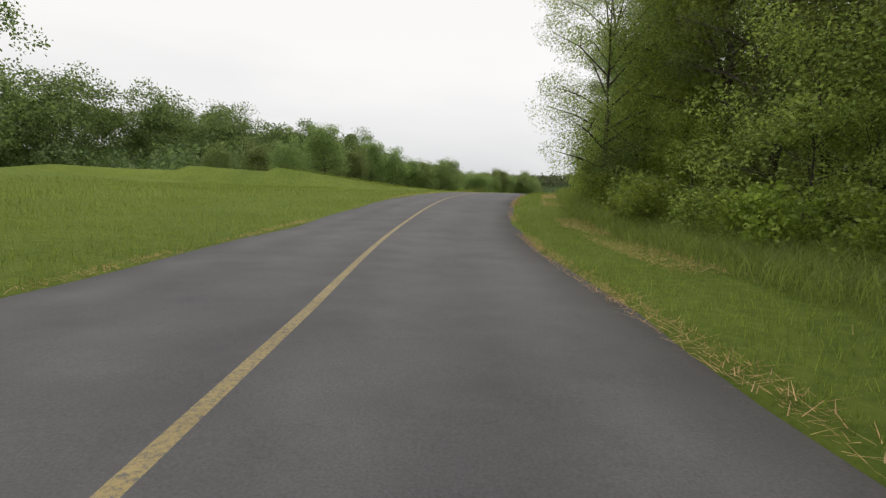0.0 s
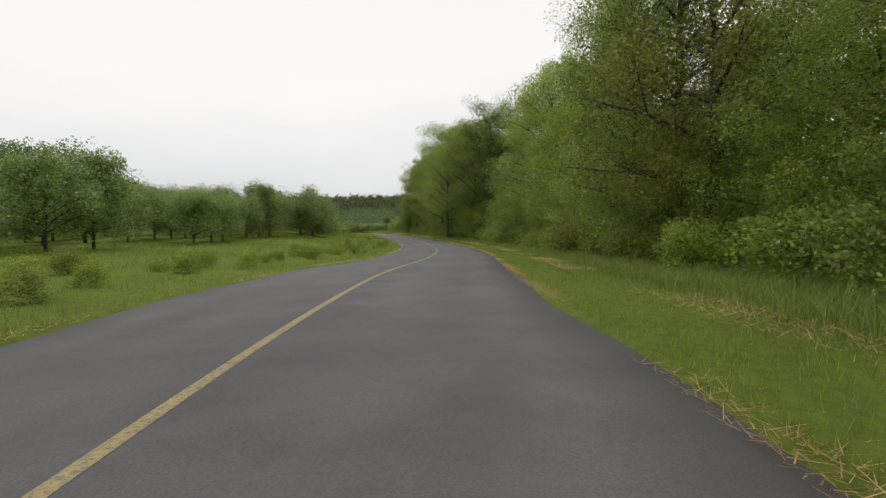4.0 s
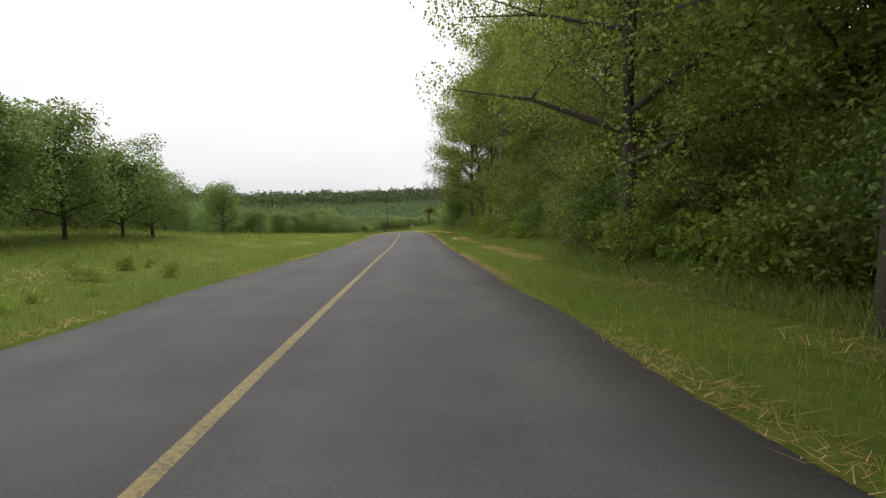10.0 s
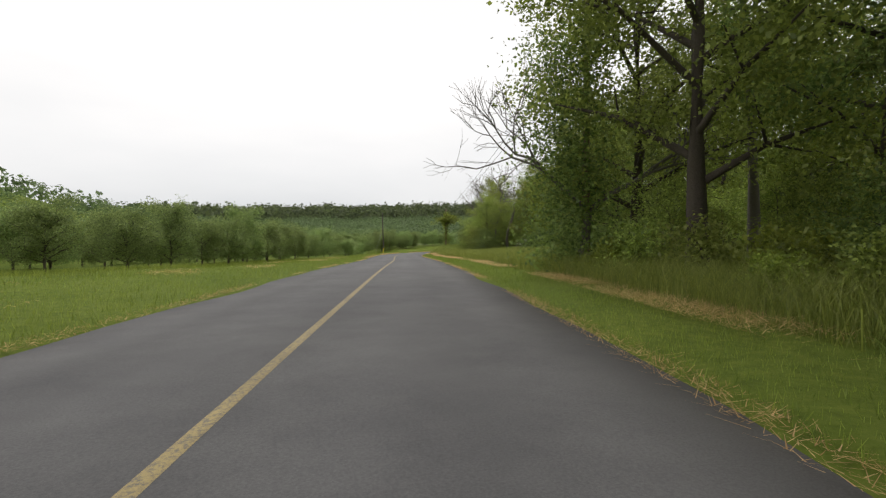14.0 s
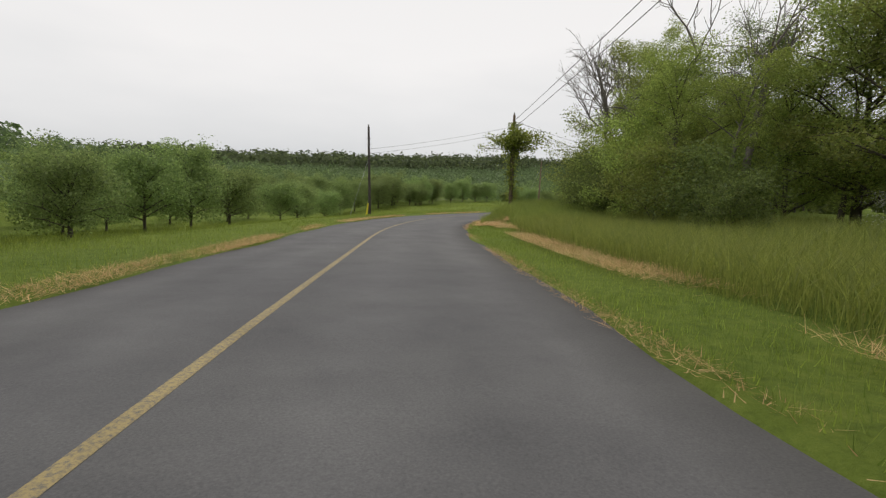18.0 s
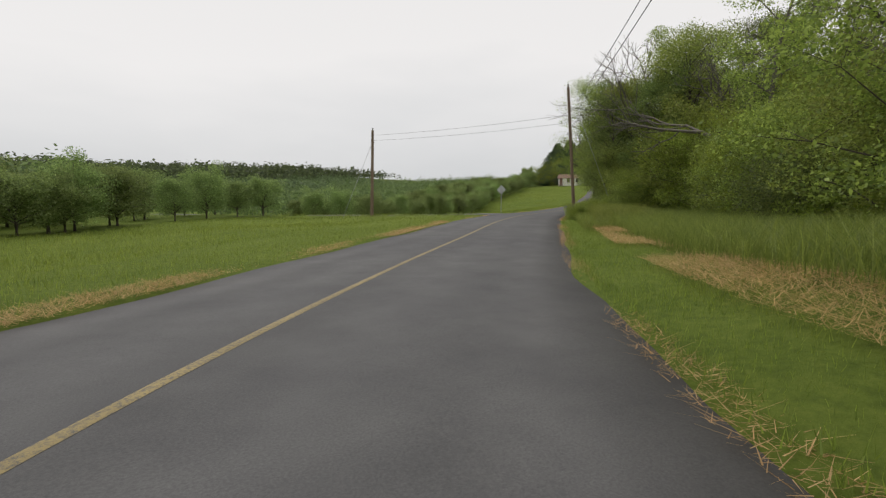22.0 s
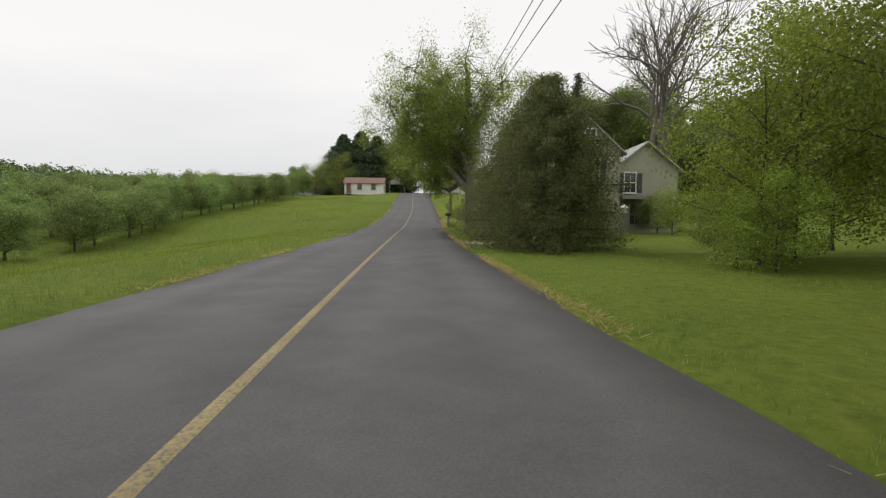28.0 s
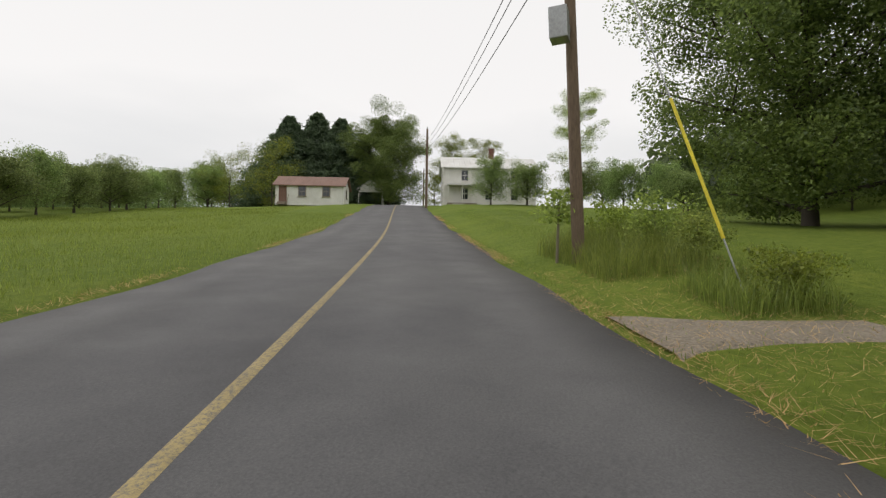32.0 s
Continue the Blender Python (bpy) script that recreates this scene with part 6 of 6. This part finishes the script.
# ---- the vine on the pole, the dead edge tree ----
def vine():
    rng = np.random.RandomState(31)
    x, y = P_VINE
    t = thing("vine", pose(x, y, gz(x, y)), "broad-leaved vine climbing a utility pole", "vine")
    V, Fc = [], []
    for k in range(5):
        a = k * 1.3
        tube(V, Fc, [(0.135 * math.cos(a + z), 0.135 * math.sin(a + z), z) for z in np.linspace(-0.1, 6.2, 14)], [0.03] * 14, 5)
    c = [np.column_stack([rng.normal(0, 0.2, 1700), rng.normal(0, 0.2, 1700), 6.9 * rng.uniform(0.08, 1, 1700) ** 0.7])]
    for k in range(36):
        a = rng.uniform(0, 6.28)
        L = rng.uniform(0.9, 2.6)
        z = rng.uniform(4.9, 6.2)
        e = np.array([math.cos(a) * L, math.sin(a) * L, z + rng.uniform(-0.4, 0.5)])
        tube(V, Fc, [(0, 0, z - 0.2), tuple(e)], [0.03, 0.008], 4)
        f = rng.uniform(0.15, 1.05, 150)[:, None]
        c.append(np.array([0, 0, z]) * (1 - f) + e * f + rng.normal(0, 0.19, (150, 3)))
    for k in range(8):
        a, z, L = rng.uniform(0, 6.28), rng.uniform(1.5, 4.2), rng.uniform(0.4, 0.9)
        e = np.array([math.cos(a) * L, math.sin(a) * L, z])
        tube(V, Fc, [(0, 0, z), tuple(e)], [0.02, 0.006], 4)
        f = rng.uniform(0.2, 1.05, 30)[:, None]
        c.append(np.array([0, 0, z]) * (1 - f) + e * f + rng.normal(0, 0.12, (30, 3)))
    part("stem", mesh("stem", V, Fc, M_BARK, True), None, t)
    part("foliage", quads("foliage", leaf_quads(np.vstack(c), 0.13, rng, aspect=0.8), M_LEAF_PALE), None, t)


vine()
x, y = along(172, 6.5)
edge = thing("dead_tree", pose(x, y, gz(x, y), 0, -4, 40), "ivy-clad tree with dead upper branches", "tree")
bare_parts(bare_tree(51, 9.0, M_BARK_GREY, 1, 6), edge)
rng = np.random.RandomState(52)
c = np.column_stack([rng.normal(0, 0.8, 11000), rng.normal(0, 0.8, 11000), rng.uniform(0.3, 8.0, 11000)])
part("ivy", quads("ivy", leaf_quads(c, 0.14, rng), M_LEAF_DARK), None, edge, "dark ivy over the trunk")
for s, lat, h, sd in ((297, 5.4, 10, 61), (300, 6.0, 9, 65), (283, 9.5, 12, 62), (224, 15, 12, 63), (232, 14, 13, 64), (243, 11.5, 12, 66), (249, 12.5, 13, 67), (256, 11.2, 12, 68), (263, 12.0, 13, 69), (270, 11.0, 12, 70), (277, 11.5, 11, 71)):
    x, y = along(s, lat)
    ob = thing("bare_tree", pose(x, y, gz(x, y), 0, 0, s * 9), "leafless tree with fine grey branches", "tree")
    bare_parts(bare_tree(sd, h, M_BARK_GREY, 1, 6), ob)
for x, y, sc, k in ((123.0, 244.8, 0.55, 1), (118.6, 243.0, 0.5, 1), (126.5, 247.2, 0.55, 3), (118.5, 239.0, 0.52, 1), (129.5, 248.2, 0.5, 3), (122.0, 240.0, 0.58, 0)):
    plant("vine_tree", parts_of(WOOD[k]), x, y, "dark tree smothered in creepers", "tree", "roadside wood", sc, x * 17)


# ---- side road, drives, worn edges ----
def apron(name, s0, s1, lat0, lat1, flare, material, label, category, lift=0.02, bend=0.0):
    """A slab that leaves the road sideways from lat0 to lat1, flared where it joins."""
    V, Fc = [], []
    rows = 18
    cols = 7
    for i in range(rows):
        f = i / (rows - 1)
        lat = lat0 + (lat1 - lat0) * f
        g = flare * (1 - min(1, f * 2.2)) ** 2
        for j in range(cols):
            s = s0 - g + (s1 - s0 + 2 * g) * j / (cols - 1) + bend * f * f
            x, y = along(s, 0)
            i0 = s + S0 - int(s + S0)
            k = min(int(s + S0), len(WAY) - 2)
            px = WAY[k] * (1 - i0) + WAY[k + 1] * i0
            x, y = px[0] + NRM[k, 0] * lat, px[1] + NRM[k, 1] * lat
            edge = -0.12 if j in (0, cols - 1) and abs(lat) > HALF else 0.0
            k2 = max(0.0, min(1.0, (abs(lat) - 2.9) / 0.6))
            z = (px[2] + 0.035 - 0.006 * abs(lat) ** 1.5) * (1 - k2) + (gz(x, y) + (0.08 if lat > 0 else 0.02 + 0.09 * max(0.0, min(1.0, (abs(lat) - 4.5) / 4)))) * k2
            V.append((x, y, z + lift * k2 + edge))
    for i in range(rows - 1):
        for j in range(cols - 1):
            q = (i * cols + j, i * cols + j + 1, i * cols + cols + j + 1, i * cols + cols + j)
            Fc.append(q if lat1 < lat0 else q[::-1])
    me = mesh(name, V, Fc, material, True)
    if material is M_ROAD:
        uv = me.uv_layers.new(name="UVMap")
        for lp in me.loops:
            k = lp.vertex_index
            uv.data[lp.index].uv = ((k % cols) / (cols - 1), (k // cols) / 4)
    tagged(new(name, me), label, category, kind="structure")


S_J = 289.0
S_E = s_of(EX, EY)
apron("side_road", S_J - 3.3, S_J + 3.3, -3.0, -48, 3.0, M_ROAD, "side road of grey asphalt joining at the bend", "road", 0.0)
apron("drive", S_E - 22.2, S_E - 19.8, 3.2, 6.4, 0.8, M_GRAVEL, "short gravel drive beside the evergreens", "drive", 0.0)
apron("drive", S_E + 4.2, S_E + 5.4, 3.22, 6.0, 0.5, M_GRAVEL, "narrow gravel patch beside the lawn", "drive", 0.0)
blades("weeds", S_E + 7.6, S_E + 12, 4.0, 6.0, 330, 0.6, 0.006, M_BLADE_TALL, "rank weeds round the pole's foot", 21)
blades("weeds", S_E + 5.4, S_E + 6.9, 4.7, 6.1, 420, 0.5, 0.006, M_BLADE_TALL, "rank weeds round the guy wire's foot", 22)
blades("weeds", S_E - 9, S_E, 7.2, 9.8, 120, 0.35, 0.006, M_BLADE_TALL, "rank weeds along the porch", 23)
blades("verge_grass", 250, 400, -22, -9, 40, 0.18, 0.008, M_BLADE, "rough grass on the bank", 24)
blades("verge_grass", -8, 250, -20, -9, 36, 0.2, 0.008, M_BLADE, "rough grass of the field", 25)


def stick_post():
    x, y = farm(10.2, 2.9)
    t = thing("stick_post", pose(x, y, gz(x, y), 2, -3, 0), "thin wooden stick post in the weeds", "post")
    part("stick", rod((0, 0, -0.3), (0.05, 0.02, 1.35), 0.035, 0.025, 7), M_WOOD_OLD, t)
    rng = np.random.RandomState(77)
    c = np.column_stack([rng.normal(0, 0.22, 420), rng.normal(0, 0.22, 420), rng.uniform(0.9, 1.6, 420)])
    part("creeper", quads("creeper", leaf_quads(c, 0.11, rng), M_LEAF), None, t, "leafy creeper round its top")


stick_post()
for u, n, s in ((9.4, 4.6, 0.75), (11.0, 4.4, 0.7), (8.4, 4.9, 0.6), (6.1, 4.6, 0.55), (6.3, 5.1, 0.5), (-3.0, 2.95, 0.35), (-2.8, 2.6, 0.3)):
    put("herb_clump", HERB[int(u * 3) % 3], u, n, "low clump of leafy weeds", "weeds", s, u * 77, "verge weeds")


def feeder():
    t = thing("bird_feeder", farm_pose(-17.5, 11.2, None), "white bird feeder on a thin post", "bird feeder")
    part("post", rod((0, 0, -0.2), (0, 0, 1.35), 0.025, seg=8), M_STEEL, t)
    part("tray", boxed(-0.16, -0.16, 1.35, 0.16, 0.16, 1.4, bevel=0.01), M_WHITE, t)
    part("hopper", boxed(-0.09, -0.09, 1.4, 0.09, 0.09, 1.62, bevel=0.01), M_WHITE, t)
    bm = bmesh.new()
    bmesh.ops.create_cone(bm, cap_ends=True, segments=4, radius1=0.24, radius2=0.02, depth=0.16, matrix=Matrix.Translation((0, 0, 1.7)))
    part("cover", bm, M_WHITE, t)


feeder()


def knoll_wood():
    rng = np.random.RandomState(41)
    n = 1500
    a, r = rng.uniform(0, 2 * np.pi, n), 78 * np.sqrt(rng.uniform(0, 1, n))
    x, y = 254 + r * np.cos(a), 195 + r * np.sin(a)
    domes("knoll_wood", x, y, rng.uniform(6, 10, n), 0.5, 60, 0.16, M_FAR, "wooded knoll behind the farm", 42)


knoll_wood()
x, y = farm(-22, 26)
plant("spruce", parts_of(SPRUCE), x, y, "small dark spruce on the lawn's far side", "spruce", "", 0.42, 15)
blades("cut_straw", S_E - 1, S_E + 9, 3.2, 6.5, 130, 0.05, 0.003, M_STRAW, "dry cut hay strewn over gravel", 51, 3.0, 0.0, 0.1)
blades("cut_straw", S_E - 12, S_E + 2, 2.6, 3.3, 260, 0.04, 0.004, M_STRAW, "dry grass scraps on the crumbling road edge", 52, 3.0, 0.2, 0.03)
for u, n, s in ((64, -27, 1.2), (69, -29, 1.3), (75, -31, 1.3), (83, -27.5, 1.25), (90, -26, 1.3), (60, -31, 1.1), (88, -33, 1.3)):
    put("orchard_tree", ORCH[int(u) % 4], u, n, "rounded fruit tree behind the shed", "fruit tree", s, u * 53, "home orchard")
for s, lat, k, sc in ((279, 8.8, 1, 0.52), (283, 7.6, 3, 0.56), (288, 6.6, 1, 0.62), (291, 6.3, 3, 0.62), (295, 6.2, 0, 0.64), (299, 6.6, 3, 0.56)):
    x, y = along(s, lat)
    plant("vine_tree", parts_of(WOOD[k]), x, y, "dark tree smothered in creepers", "tree", "roadside wood", sc, s * 17)
for i in range(16):
    x, y = along(276 + i * 1.55, 6.6 + (i % 3) * 0.5)
    plant("shrub", parts_of(SHRUB[i % 4]), x, y, "tangled shrub close to the road", "shrub", "undergrowth", 0.6 + 0.12 * (i % 4), i * 67)
